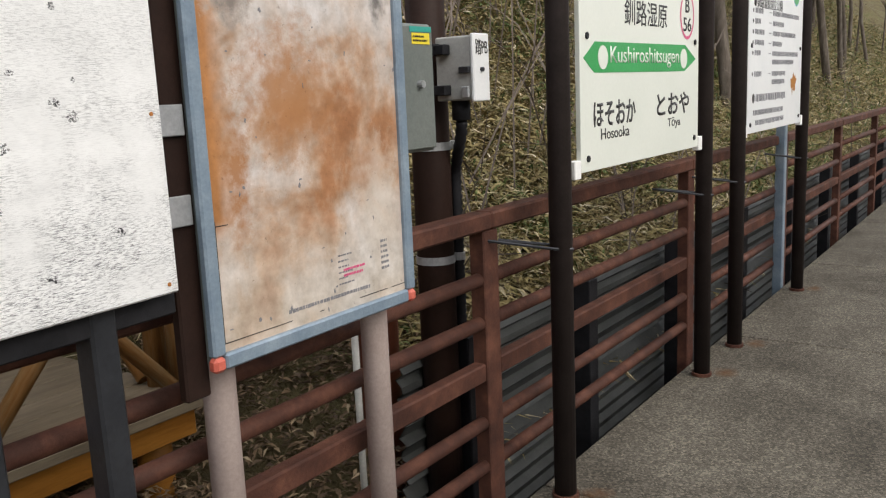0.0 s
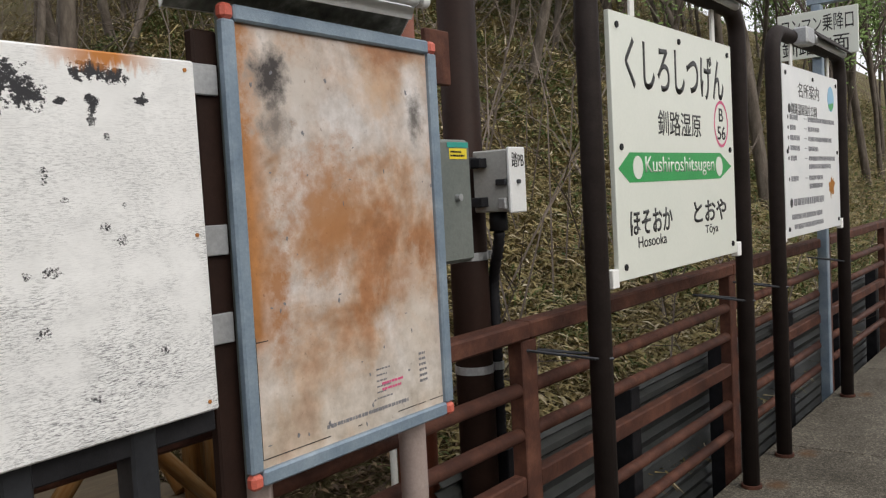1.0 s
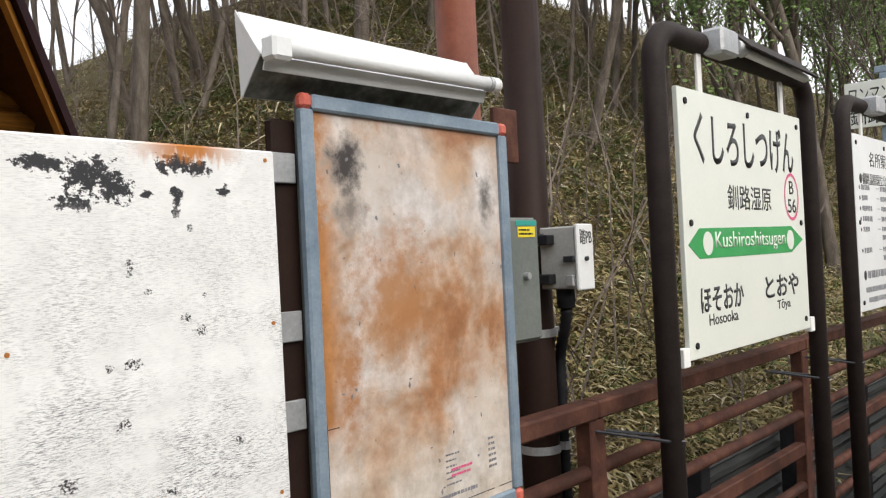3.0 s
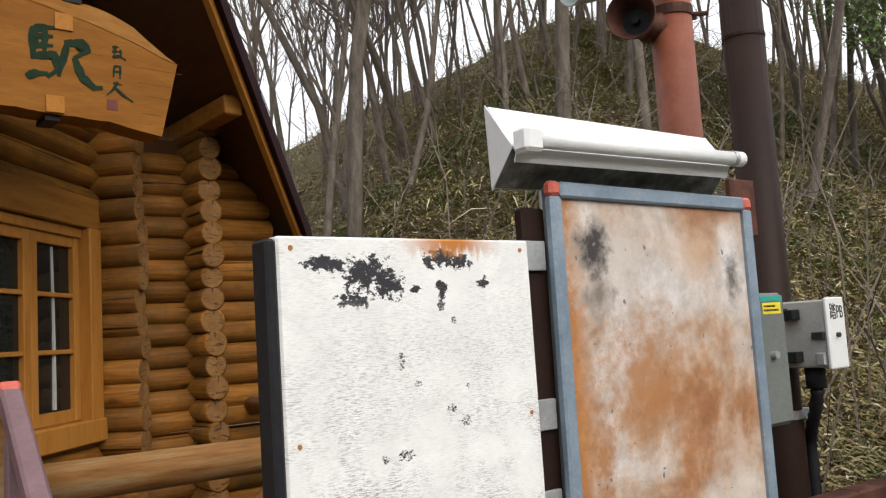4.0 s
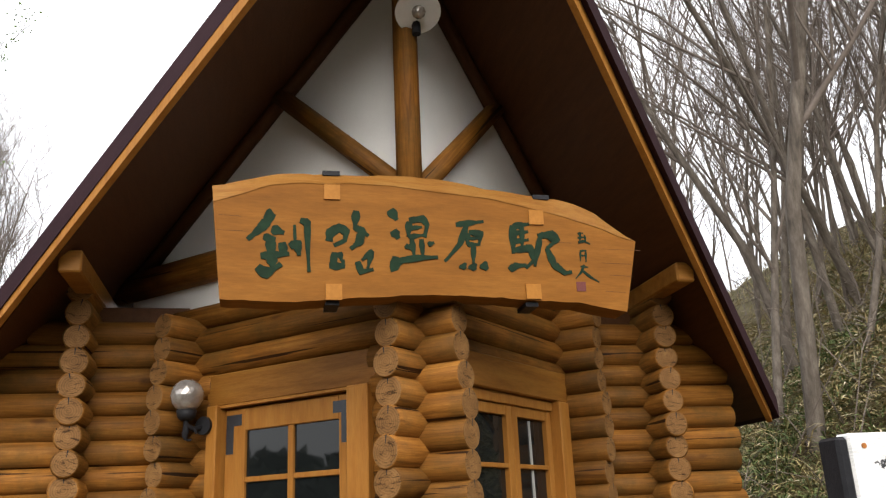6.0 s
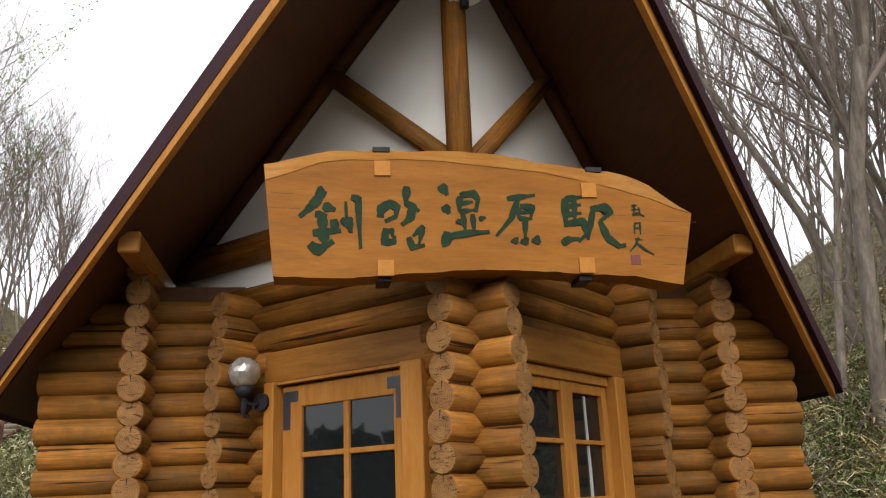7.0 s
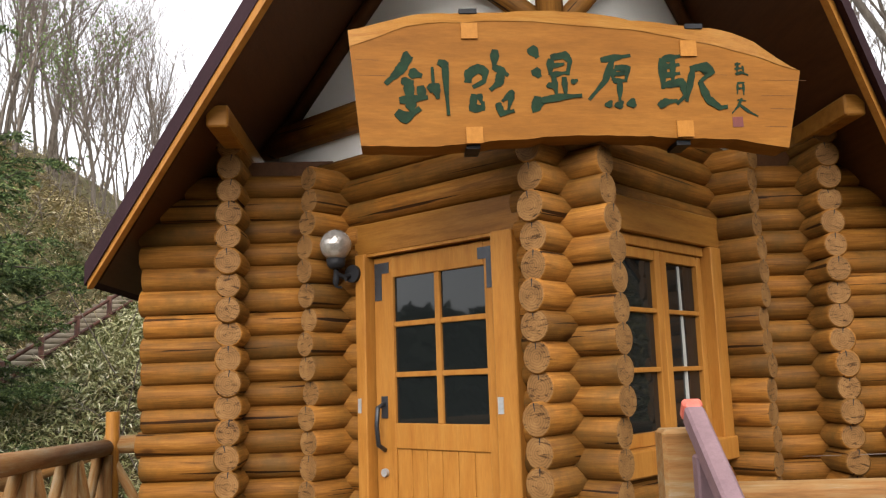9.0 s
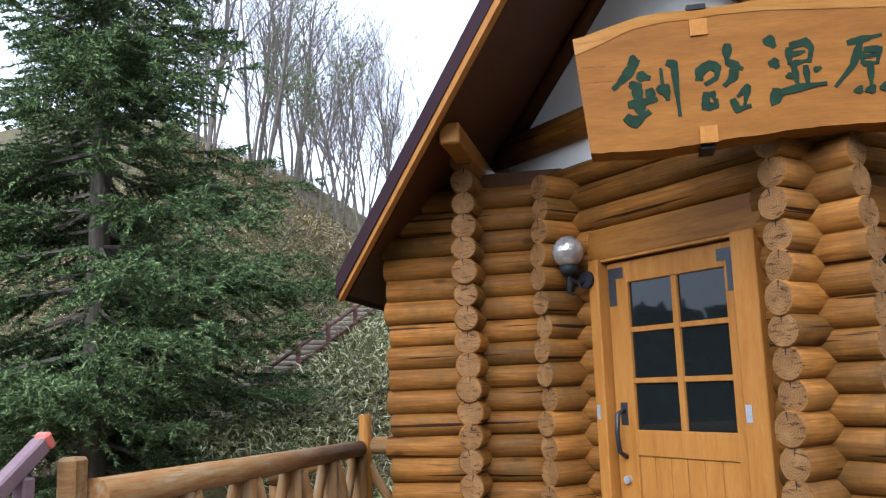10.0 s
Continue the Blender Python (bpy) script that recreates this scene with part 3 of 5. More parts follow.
def corrugated_wall():
    w = thing("corrugated_fence", "dark grey corrugated steel sheet fence on black posts", "fence")
    bm = bmesh.new()
    x0, x1, n = 1.2, 22.0, 40
    prev = None
    for i in range(n + 1):
        z = -0.5 + 1.05 * i / n
        y = 0.42 + 0.02 * math.sin(i / n * 14 * 2 * math.pi)
        cur = [bm.verts.new((x0, y, z)), bm.verts.new((x1, y, z)), bm.verts.new((x1, y + 0.006, z)), bm.verts.new((x0, y + 0.006, z))]
        if prev:
            bm.faces.new((prev[0], prev[1], cur[1], cur[0]))
            bm.faces.new((prev[2], prev[3], cur[3], cur[2]))
        prev = cur
    part("sheet", bm, CORRUGATED, w)
    for x in (1.5, 2.6, 3.9, 5.3, 6.8, 8.4, 10.1, 12, 14, 16):
        part("post", box(x - 0.05, x + 0.05, 0.27, 0.37, -0.6, 0.62, 0.004), BLACK, w)


corrugated_wall()


# ---- station signs ----
def arch(thing_ob, xa, xb, top, y, r):
    c = 0.13
    pts = [(xa, y, 0.0), (xa, y, top - c)]
    pts += [(xa + c - c * math.cos(a), y, top - c + c * math.sin(a)) for a in [math.pi / 2 * k / 6 for k in range(1, 7)]]
    pts += [(xb - c + c * math.sin(a), y, top - c + c * math.cos(a)) for a in [math.pi / 2 * k / 6 for k in range(0, 7)]]
    pts += [(xb, y, 0.0)]
    part("pipe_frame", tube(pts, r, 16), DARK_POST, thing_ob, "dark brown bent steel pipe", smooth=True)
    for x in (xa, xb):
        part("base_flange", tube([(x, y, 0.001), (x, y, 0.018)], r * 1.25, 16), RUST_RAIL, thing_ob, "rusted foot")
        part("tie_wire", tube([(x - 0.18, 0.12, 1.03), (x - r - 0.004, y, 0.99), (x, y - r - 0.004, 0.985), (x + r + 0.004, y, 0.985), (x - 0.1, 0.12, 1.02)], 0.006, 6), STEEL_DARK, thing_ob)
    mid = (xa + xb) / 2
    x0, x1 = mid - 0.22, mid + 0.62
    bm = bmesh.new()
    ends = []
    for x, dz in ((x0, 0.02), (x1, 0.0)):
        ends.append([bm.verts.new((x, y + p, top + q + dz)) for p, q in ((0.05, 0.045), (-0.05, 0.06), (-0.13, -0.02), (-0.122, -0.026), (-0.048, 0.05), (0.05, 0.035))])
    for k in range(6):
        bm.faces.new((ends[0][k], ends[1][k], ends[1][(k + 1) % 6], ends[0][(k + 1) % 6]))
    bm.faces.new(ends[0])
    bm.faces.new(ends[1])
    bmesh.ops.recalc_face_normals(bm, faces=bm.faces[:])
    part("lamp_shade", bm, DARK_POST, thing_ob, "brown tin lamp shade")
    part("lamp_tube", tube([(x0 - 0.02, y - 0.075, top + 0.0), (x1 - 0.03, y - 0.075, top - 0.02)], 0.02, 10), WHITE, thing_ob, "fluorescent tube", smooth=True)
    part("lamp_holder", box(x0 - 0.2, x0 - 0.04, y - 0.1, y - 0.01, top - 0.05, top + 0.055, 0.012), GALV, thing_ob)
    part("lamp_socket", tube([(x0 - 0.04, y - 0.075, top), (x0 + 0.05, y - 0.075, top)], 0.032, 12), GALV, thing_ob, smooth=True)


def plate(thing_ob, x0, x1, z0, z1, y, mat):
    part("plate", box(x0, x1, y, y + 0.02, z0, z1, 0.002), mat, thing_ob)
    for x in (x0 + 0.06, (x0 + x1) / 2, x1 - 0.06):
        for z in (z1 - 0.05, z0 + 0.05):
            if x == (x0 + x1) / 2 and z < z1 - 0.1:
                continue
            part("bolt", tube([(x, y - 0.006, z), (x, y, z)], 0.013, 8), BLACK, thing_ob)
    for x in (x0 + 0.06, x1 - 0.06):
        part("bolt", tube([(x, y - 0.006, (z0 + z1) / 2), (x, y, (z0 + z1) / 2)], 0.013, 8), BLACK, thing_ob)
    for x in (x0 + 0.22, x1 - 0.22):
        part("hanger", box(x - 0.02, x + 0.02, y + 0.004, y + 0.016, z1 + 0.001, z1 + 0.17, 0.002), PLASTER, thing_ob)
    for x in (x0 - 0.06, x1 + 0.005):
        part("clamp", box(x, x + 0.055, y - 0.004, y + 0.03, z0 - 0.02, z0 + 0.05, 0.003), PLASTER, thing_ob)


def station_sign():
    s = thing("station_name_sign", "white station name board with green band on dark pipe posts", "sign")
    arch(s, 1.555, 3.185, 2.46, -0.09, 0.043)
    x0, x1, z0, z1, y = 1.713, 3.05, 1.246, 2.268, -0.1
    plate(s, x0, x1, z0, z1, y, SIGN_WHITE)
    f = y - 0.0002
    lettering("name_letters", "くしろしつげん", INK, s, 1.838, 2.932, 1.985, 2.19, f, 0.014)
    lettering("name_letters", "釧路湿原", INK, s, 2.13, 2.613, 1.81, 1.915, f, 0.005)
    band = [(1.742, 1.675), (1.845, 1.737), (2.852, 1.742), (3.004, 1.677), (2.842, 1.62), (1.838, 1.62)]
    part("green_band", prism(band, y - 0.0015, f), GREEN, s)
    for x in (1.915, 2.831):
        part("band_dot", tube([(x, y - 0.003, 1.678), (x, y - 0.0016, 1.678)], 0.046, 20), SIGN_WHITE, s)
    lettering("band_letters", "Kushiroshitsugen", SIGN_WHITE, s, 1.985, 2.765, 1.637, 1.722, y - 0.0018, 0.004)
    lettering("letters", "ほそおか", INK, s, 1.827, 2.245, 1.412, 1.512, f, 0.02)
    lettering("letters", "Hosooka", INK, s, 1.894, 2.176, 1.36, 1.404, f, 0.008)
    lettering("letters", "とおや", INK, s, 2.49, 2.914, 1.422, 1.524, f, 0.02)
    lettering("letters", "Tōya", INK, s, 2.625, 2.793, 1.357, 1.41, f, 0.008)
    ring = bmesh.new()
    n = 28
    for k in range(n):
        a0, a1 = 2 * math.pi * k / n, 2 * math.pi * (k + 1) / n
        q = [(2.88 + r * 0.096 * math.cos(a), f - 0.001, 1.88 + r * 0.112 * math.sin(a)) for r, a in ((1, a0), (1, a1), (0.87, a1), (0.87, a0))]
        ring.faces.new([ring.verts.new(c) for c in q])
    part("code_ring", ring, PINK, s)
    lettering("letters", "B", INK, s, 2.855, 2.912, 1.892, 1.955, f, 0.01)
    lettering("letters", "56", INK, s, 2.828, 2.938, 1.805, 1.87, f, 0.01)


station_sign()


def guide_sign():
    s = thing("sightseeing_guide_sign", "white sightseeing notice board with dense print on pipe posts", "sign")
    arch(s, 3.785, 5.37, 2.44, -0.09, 0.043)
    x0, x1, z0, z1, y = 3.925, 5.25, 1.25, 2.268, -0.1
    plate(s, x0, x1, z0, z1, y, WHITE)
    f = y - 0.0002
    lettering("letters", "名所案内", INK, s, x0 + 0.32, x0 + 0.82, 2.09, 2.18, f, 0.003)
    lettering("letters", "●釧路湿原国立公園", INK, s, x0 + 0.1, x0 + 0.75, 1.98, 2.05, f, 0.002)
    w, h = x1 - x0, z1 - z0
    for i, k in enumerate((0.30, 0.36, 0.42, 0.48, 0.54, 0.66)):
        z = z1 - k * h
        part("bullet", tube([(x0 + 0.09, f - 0.0008, z), (x0 + 0.09, f, z)], 0.012, 10), INK, s)
        bars("small_print", PRINT, s, x0 + 0.13, x0 + (0.31, 0.31, 0.34, 0.42, 0.31, 0.31)[i], z - 0.02, z + 0.02, f, 1, i, 0.8)
        part("leader", box(x0 + 0.44, x0 + 0.5, f - 0.0008, f, z - 0.002, z + 0.002), PRINT, s)
    for i, (k, end) in enumerate(((0.30, 0.93), (0.36, 0.7), (0.42, 0.85), (0.48, 0.58), (0.54, 0.97), (0.59, 0.95), (0.66, 0.68), (0.71, 0.68))):
        z = z1 - k * h
        bars("small_print", PRINT, s, x0 + 0.53, x0 + end * w, z - 0.02, z + 0.018, f, 1, 20 + i, 0.8)
    part("bullet", tube([(x0 + 0.12, f - 0.0008, z1 - 0.8 * h), (x0 + 0.12, f, z1 - 0.8 * h)], 0.028, 14), INK, s)
    bars("small_print", PRINT, s, x0 + 0.17, x0 + 1.0, z1 - 0.825 * h, z1 - 0.775 * h, f, 1, 42, 0.9)
    bars("small_print", PRINT, s, x0 + 0.12, x1 - 0.05, z1 - 0.905 * h, z1 - 0.865 * h, f, 1, 43, 0.8)
    bars("small_print", PRINT, s, x0 + 0.17, x1 - 0.2, z1 - 0.965 * h, z1 - 0.925 * h, f, 1, 45, 0.8)
    part("emblem", tube([(x1 - 0.2, f - 0.001, 2.12), (x1 - 0.2, f, 2.12)], 0.085, 24), SKY_BLUE, s, "sky blue round emblem")
    part("emblem_field", prism([(x1 - 0.27, 2.08), (x1 - 0.13, 2.1), (x1 - 0.14, 2.065), (x1 - 0.2, 2.04), (x1 - 0.26, 2.06)], f - 0.002, f - 0.0011), GREEN, s)
    part("picture_patch", ragged(x1 - 0.23, 1.53, 0.06, 0.07, f, 8), PALE_WOOD, s, "small ochre printed shape")


guide_sign()


def boarding_sign():
    s = thing("boarding_point_sign", "white boarding point plate on a blue steel post", "sign", pose(5.5, 0.36, 0, 0, 0, -90))
    w, z0, z1 = 0.555, 2.475, 2.81
    part("post", box(0.23, 0.3, 0.03, 0.1, -0.3, z1 + 0.05, 0.006), BLUE_FRAME, s)
    part("arm", box(0.2, 1.1, 0.03, 0.1, z1 + 0.051, z1 + 0.1, 0.004), BLUE_FRAME, s)
    part("plate", box(0, w, 0.0, 0.02, z0, z1, 0.002), SIGN_WHITE, s)
    h = z1 - z0
    lettering("letters", "ワンマン乗降口", INK, s, 0.03, w - 0.03, z0 + 0.53 * h, z1 - 0.1 * h, -0.0002, 0.004)
    lettering("letters", "釧路方面", INK, s, 0.03, w - 0.06, z0 + 0.06 * h, z0 + 0.45 * h, -0.0002, 0.004)


boarding_sign()


# ---- notice boards by the fence ----
def poster_frame():
    s = thing("poster_board", "blue-grey framed board with a stained, bleached poster", "notice board", pose(-0.068, -0.069, 0.987, 0, 0.16, 1.08))
    w, h, b = 0.7575, 1.0555, 0.036
    part("backing", box(0.01, w - 0.01, 0.012, 0.03, 0.01, h - 0.01), GREY_BOX, s)
    part("poster", box(b, w - b, 0.006, 0.0118, b, h - b), poster_material(), s, "sun-bleached brown stained poster")
    for x in (0, w - b):
        part("frame_side", box(x, x + b, -0.008, 0.016, b * 0.9 + 0.001, h - b * 0.9 - 0.001, 0.005), BLUE_FRAME, s)
    for z in (0, h - b):
        part("frame_rail", box(b * 0.9 + 0.001, w - b * 0.9 - 0.001, -0.008, 0.016, z, z + b, 0.005), BLUE_FRAME, s)
    for x in (0, w - b * 0.9):
        for z in (0, h - b * 0.9):
            part("corner_cap", box(x - 0.002, x + b * 0.9 + 0.0, -0.011, 0.018, z - 0.002, z + b * 0.9, 0.008), RED_PLASTIC, s, "faded red plastic corner")
    bars("small_print", PRINT, s, 0.25, 0.62, 0.072, 0.086, 0.0058, 1, 5, 0.7)
    bars("small_print", PRINT, s, 0.44, 0.5, 0.1, 0.19, 0.0058, 6, 6, 0.3)
    for x0, x1 in ((0.045, 0.26), (0.36, 0.375), (0.52, 0.6), (0.605, 0.64), (0.66, 0.735)):
        part("border_line", box(x0, x1, 0.005, 0.0058, 0.0545, 0.0565), INK, s)
    part("border_line", box(0.043, 0.045, 0.005, 0.0058, 0.0545, 0.33), INK, s)
    part("border_line", box(0.0455, 0.08, 0.005, 0.0058, 0.318, 0.32), INK, s)
    rnd = random.Random(77)
    for k in range(34):
        part("dirt_speck", ragged(rnd.uniform(0.06, 0.73), rnd.uniform(0.07, 0.95) ** 1.3, rnd.uniform(0.0015, 0.005), rnd.uniform(0.0015, 0.006), 0.0058, 300 + k, n=9), PRINT, s)
    bars("small_print", PINK, s, 0.46, 0.58, 0.12, 0.15, 0.0058, 2, 7, 0.45)
    bars("small_print", PRINT, s, 0.62, 0.66, 0.11, 0.2, 0.0058, 6, 8, 0.5)
    for x in (0.1, 0.694):
        part("pipe_post", tube([(x, 0.105, -0.987), (x, 0.105, 0.98)], 0.04, 16), MAUVE_PIPE, s, "faded mauve steel pipe", smooth=True)
        part("bracket", box(x - 0.045, x + 0.045, 0.032, 0.064, 0.7, 0.74), GALV, s)
    # added dark strip: the mauve post's shade beside the frame, put in as colour
    part("back_channel", box(-0.05, 0.018, 0.033, 0.062, -0.06, 1.0, 0.005), POLE_BROWN, s, "dark brown strip standing in for shade on the post")
    for z in (0.33, 0.52, 0.86):
        part("strap", box(-0.12, 0.0, 0.02, 0.031, z, z + 0.065, 0.002), GALV, s)


poster_frame()


def poster_lamp():
    s = thing("fluorescent_lamp", "white enamel fluorescent lamp with mouldy underside over the poster", "lamp", pose(-0.0816, -0.0858, 0.1026) @ Matrix.Scale(0.94, 4))
    top, front, low = [(-0.087, 0.09, 2.246), (0.73, 0.09, 2.243)], [(-0.1, 0.0, 2.13), (0.69, 0.0, 2.14)], [(-0.077, 0.095, 2.055), (0.74, 0.095, 2.075)]
    w = 0.004

    def sheet(name, a, c, mat, label="", nrm=(0, -1, 1)):
        bm = bmesh.new()
        n = Vector(nrm).normalized() * w
        p = [Vector(a[0]), Vector(a[1]), Vector(c[1]), Vector(c[0])]
        u, v = [bm.verts.new(x) for x in p], [bm.verts.new(x - n) for x in p]
        bm.faces.new(u)
        bm.faces.new(v)
        for k in range(4):
            bm.faces.new((u[k], v[k], v[(k + 1) % 4], u[(k + 1) % 4]))
        bmesh.ops.recalc_face_normals(bm, faces=bm.faces[:])
        part(name, bm, mat, s, label)
    sheet("reflector", top, front, WHITE)
    sheet("front_flange", [(-0.09, -0.008, 2.128), (0.69, -0.008, 2.139)], [(-0.09, 0.004, 2.098), (0.69, 0.004, 2.108)], WHITE, "white folded front flange", (0, -1, 0))
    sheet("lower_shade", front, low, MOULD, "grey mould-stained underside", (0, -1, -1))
    sheet("back_plate", [(top[0][0], 0.099, top[0][2]), (top[1][0], 0.099, top[1][2])], [(low[0][0], 0.103, low[0][2]), (low[1][0], 0.103, low[1][2])], WHITE, "", (0, -1, 0))
    for k, dx in ((0, -0.004), (1, 0.001)):
        bm = bmesh.new()
        tri = [Vector(top[k]) + Vector((dx, 0.006, 0.004)), Vector(front[k]) + Vector((dx, -0.006, 0)), Vector(low[k]) + Vector((dx, 0.006, -0.006))]
        u, v = [bm.verts.new(p) for p in tri], [bm.verts.new(p + Vector((0.003, 0, 0))) for p in tri]
        bm.faces.new(u)
        bm.faces.new(v)
        for q in range(3):
            bm.faces.new((u[q], v[q], v[(q + 1) % 3], u[(q + 1) % 3]))
        bmesh.ops.recalc_face_normals(bm, faces=bm.faces[:])
        part("end_plate", bm, WHITE, s)
    part("tube", tube([(-0.06, -0.035, 2.142), (0.67, -0.035, 2.153)], 0.019, 14), WHITE, s, "frosted fluorescent tube", smooth=True)
    part("tube_cap", tube([(0.675, -0.035, 2.153), (0.705, -0.035, 2.1535)], 0.021, 14), WHITE, s, smooth=True)
    part("tube_collar", tube([(0.66, -0.035, 2.1528), (0.674, -0.035, 2.153)], 0.0215, 14), GALV, s, smooth=True)
    part("socket", box(-0.105, -0.05, -0.056, -0.005, 2.112, 2.168, 0.008), WHITE, s)
    for x in (0.12, 0.6):
        part("arm", tube([(x, 0.14, 1.9), (x, 0.14, 2.1)], 0.014, 8), GALV, s)


poster_lamp()


def white_board():
    s = thing("white_notice_board", "blank white steel notice board, paint peeling to black", "notice board", pose(-0.735, -0.1215, 1.193, 0, -0.32, 2.06))
    w, h = 0.5756, 0.7083
    part("panel", box(0, w, 0.0, 0.035, 0, h, 0.004), white_board_material(), s)
    part("edge_frame", box(-0.022, -0.001, -0.002, 0.05, -0.005, h - 0.005, 0.005), BLACK, s, "black painted edge")
    for x in (0.025, w - 0.025):
        for z in (0.02, h - 0.02, 0.36):
            part("rivet", tube([(x, -0.002, z), (x, 0, z)], 0.0042, 10), RUST_SPOT, s)
    for x in (0.165, 0.418):
        part("post", box(x - 0.03, x + 0.03, 0.036, 0.096, -1.193, h - 0.03, 0.006), STEEL_DARK, s, "black square steel post")
    part("lower_beam", box(-0.02, w + 0.02, 0.04, 0.09, -0.055, -0.008, 0.004), BLACK, s)


white_board()


# ---- poles, boxes, loudspeakers ----
def utility_pole():
    s = thing("utility_pole", "tall dark brown painted steel pole behind the fence", "pole")
    x, y, r = 1.385, 0.36, 0.073
    part("shaft", tube([(x, y, -0.3), (x, y, 2.89)], r, 20), POLE_BROWN, s, smooth=True)
    part("joint_ring", tube([(x, y, 2.73), (x, y, 2.742)], r + 0.003, 20), POLE_BROWN, s)
    for z in (0.93, 1.36, 0.4):
        part("band", tube([(x, y, z), (x, y, z + 0.03)], r + 0.003, 20), GALV, s, "shiny steel band")
        part("band", tube([(x + 0.085, y - 0.05, z), (x + 0.085, y - 0.05, z + 0.03)], 0.026, 12), GALV, s, "shiny steel band")
    pts, radii = [], []
    for i in range(120):
        z = 1.47 - i * 0.014
        k = smooth_step(1.25, 1.47, z)
        pts.append((x + 0.085 - 0.11 * k, y - 0.05 - 0.11 * k, z))
        radii.append(0.023 if i % 2 else 0.019)
    part("cable_conduit", tube(pts, 0.02, 10, radii=radii), BLACK, s, "black corrugated cable conduit", smooth=True)
    part("small_plate", box(x - 0.4, x - 0.27, 0.2, 0.22, 1.98, 2.16, 0.003), RUST_RAIL, s)


utility_pole()


def marker_pole():
    s = thing("marker_pole", "thin pale grey steel pole standing behind the fence", "pole")
    part("shaft", tube([(0.934, 0.4, -0.3), (0.932, 0.4, 1.0)], 0.013, 10), LIGHT_BOX, s, smooth=True)


marker_pole()


def switch_boxes():
    s = thing("relay_box", "grey-green steel relay box strapped to the pole", "electrical box")
    part("case", box(0.83, 1.09, 0.13, 0.3, 1.385, 1.79, 0.006), GREY_BOX, s)
    part("door", box(0.84, 1.082, 0.118, 0.129, 1.395, 1.782, 0.003), GREY_BOX, s)
    part("label_plate", box(0.97, 1.065, 0.1165, 0.1178, 1.725, 1.76), YELLOW, s, "yellow warning label")
    part("label_plate", box(0.96, 1.075, 0.1165, 0.1178, 1.763, 1.78), TEAL, s, "teal label")
    bars("small_print", INK, s, 0.975, 1.06, 1.73, 1.755, 0.1163, 2, 3, 0.5)
    part("knob", tube([(1.0, 0.1, 1.6), (1.0, 0.118, 1.6)], 0.012, 10), GALV, s)
    part("strap", box(1.091, 1.3, 0.24, 0.26, 1.7, 1.74, 0.002), BLACK, s)
    t = thing("push_button_box", "light grey push-button box with black lettering", "electrical box")
    part("case", box(1.305, 1.395, 0.115, 0.265, 1.54, 1.762, 0.005), LIGHT_BOX, t)
    part("cover", box(1.298, 1.402, 0.1, 0.114, 1.535, 1.768, 0.004), WHITE, t, "pale hinged cover")
    for z in (1.7, 1.56):
        part("bracket", box(1.26, 1.304, 0.2, 0.26, z, z + 0.035, 0.003), BLACK, t)
    for z in (1.645,):
        part("latch", box(1.29, 1.304, 0.118, 0.16, z - 0.01, z + 0.012, 0.002), STEEL_DARK, t)
        part("bolt", tube([(1.345, 0.09, z), (1.345, 0.0999, z)], 0.008, 8), STEEL_DARK, t)
    part("padlock", box(1.288, 1.304, 0.12, 0.15, 1.55, 1.59, 0.003), GALV, t)
    lettering("letters", "踏PB", INK, t, 1.312, 1.39, 1.695, 1.75, 0.0998, 0.004)
    part("gland", tube([(1.36, 0.2, 1.47), (1.36, 0.2, 1.54)], 0.034, 12), BLACK, t, smooth=True)


switch_boxes()


def horn(parent, m, r, depth, mat, bell, inner, disc):
    """A horn about -y: bell gives the outer profile, inner how deep the mouth is hollow."""
    bm = bmesh.new()
    prof = [(0.0, 0.3)] + list(bell) + [(1.0, 1.0), (1.02, 1.03), (1.04, 1.02), (1.035, 0.98), (1.0, 0.95), (1.0 - inner * 0.5, 0.86), (1.0 - inner, 0.74)]
    n = 28
    rings = [[bm.verts.new((r * q * math.cos(2 * math.pi * k / n), -depth * p, r * q * math.sin(2 * math.pi * k / n))) for k in range(n)] for p, q in prof]
    for a, b in zip(rings, rings[1:]):
        for k in range(n):
            bm.faces.new((a[k], a[(k + 1) % n], b[(k + 1) % n], b[k]))
    bm.faces.new(rings[-1])
    bm.faces.new(list(reversed(rings[0])))
    bmesh.ops.recalc_face_normals(bm, faces=bm.faces[:])
    part("horn", bm, mat, parent, m=m, smooth=True)
    at = -(1.0 - inner) * depth
    part("throat", tube([(0, at - 0.004, 0), (0, at - 0.001, 0)], r * 0.72, 24), disc, parent, m=m)
    part("phase_plug", tube([(0, at - 0.03, 0), (0, at - 0.004, 0)], r * 0.16, 12), disc, parent, m=m)
    part("driver", tube([(0, -0.02 * depth, 0), (0, 0.1, 0)], r * 0.42, 16), mat, parent, m=m, smooth=True)


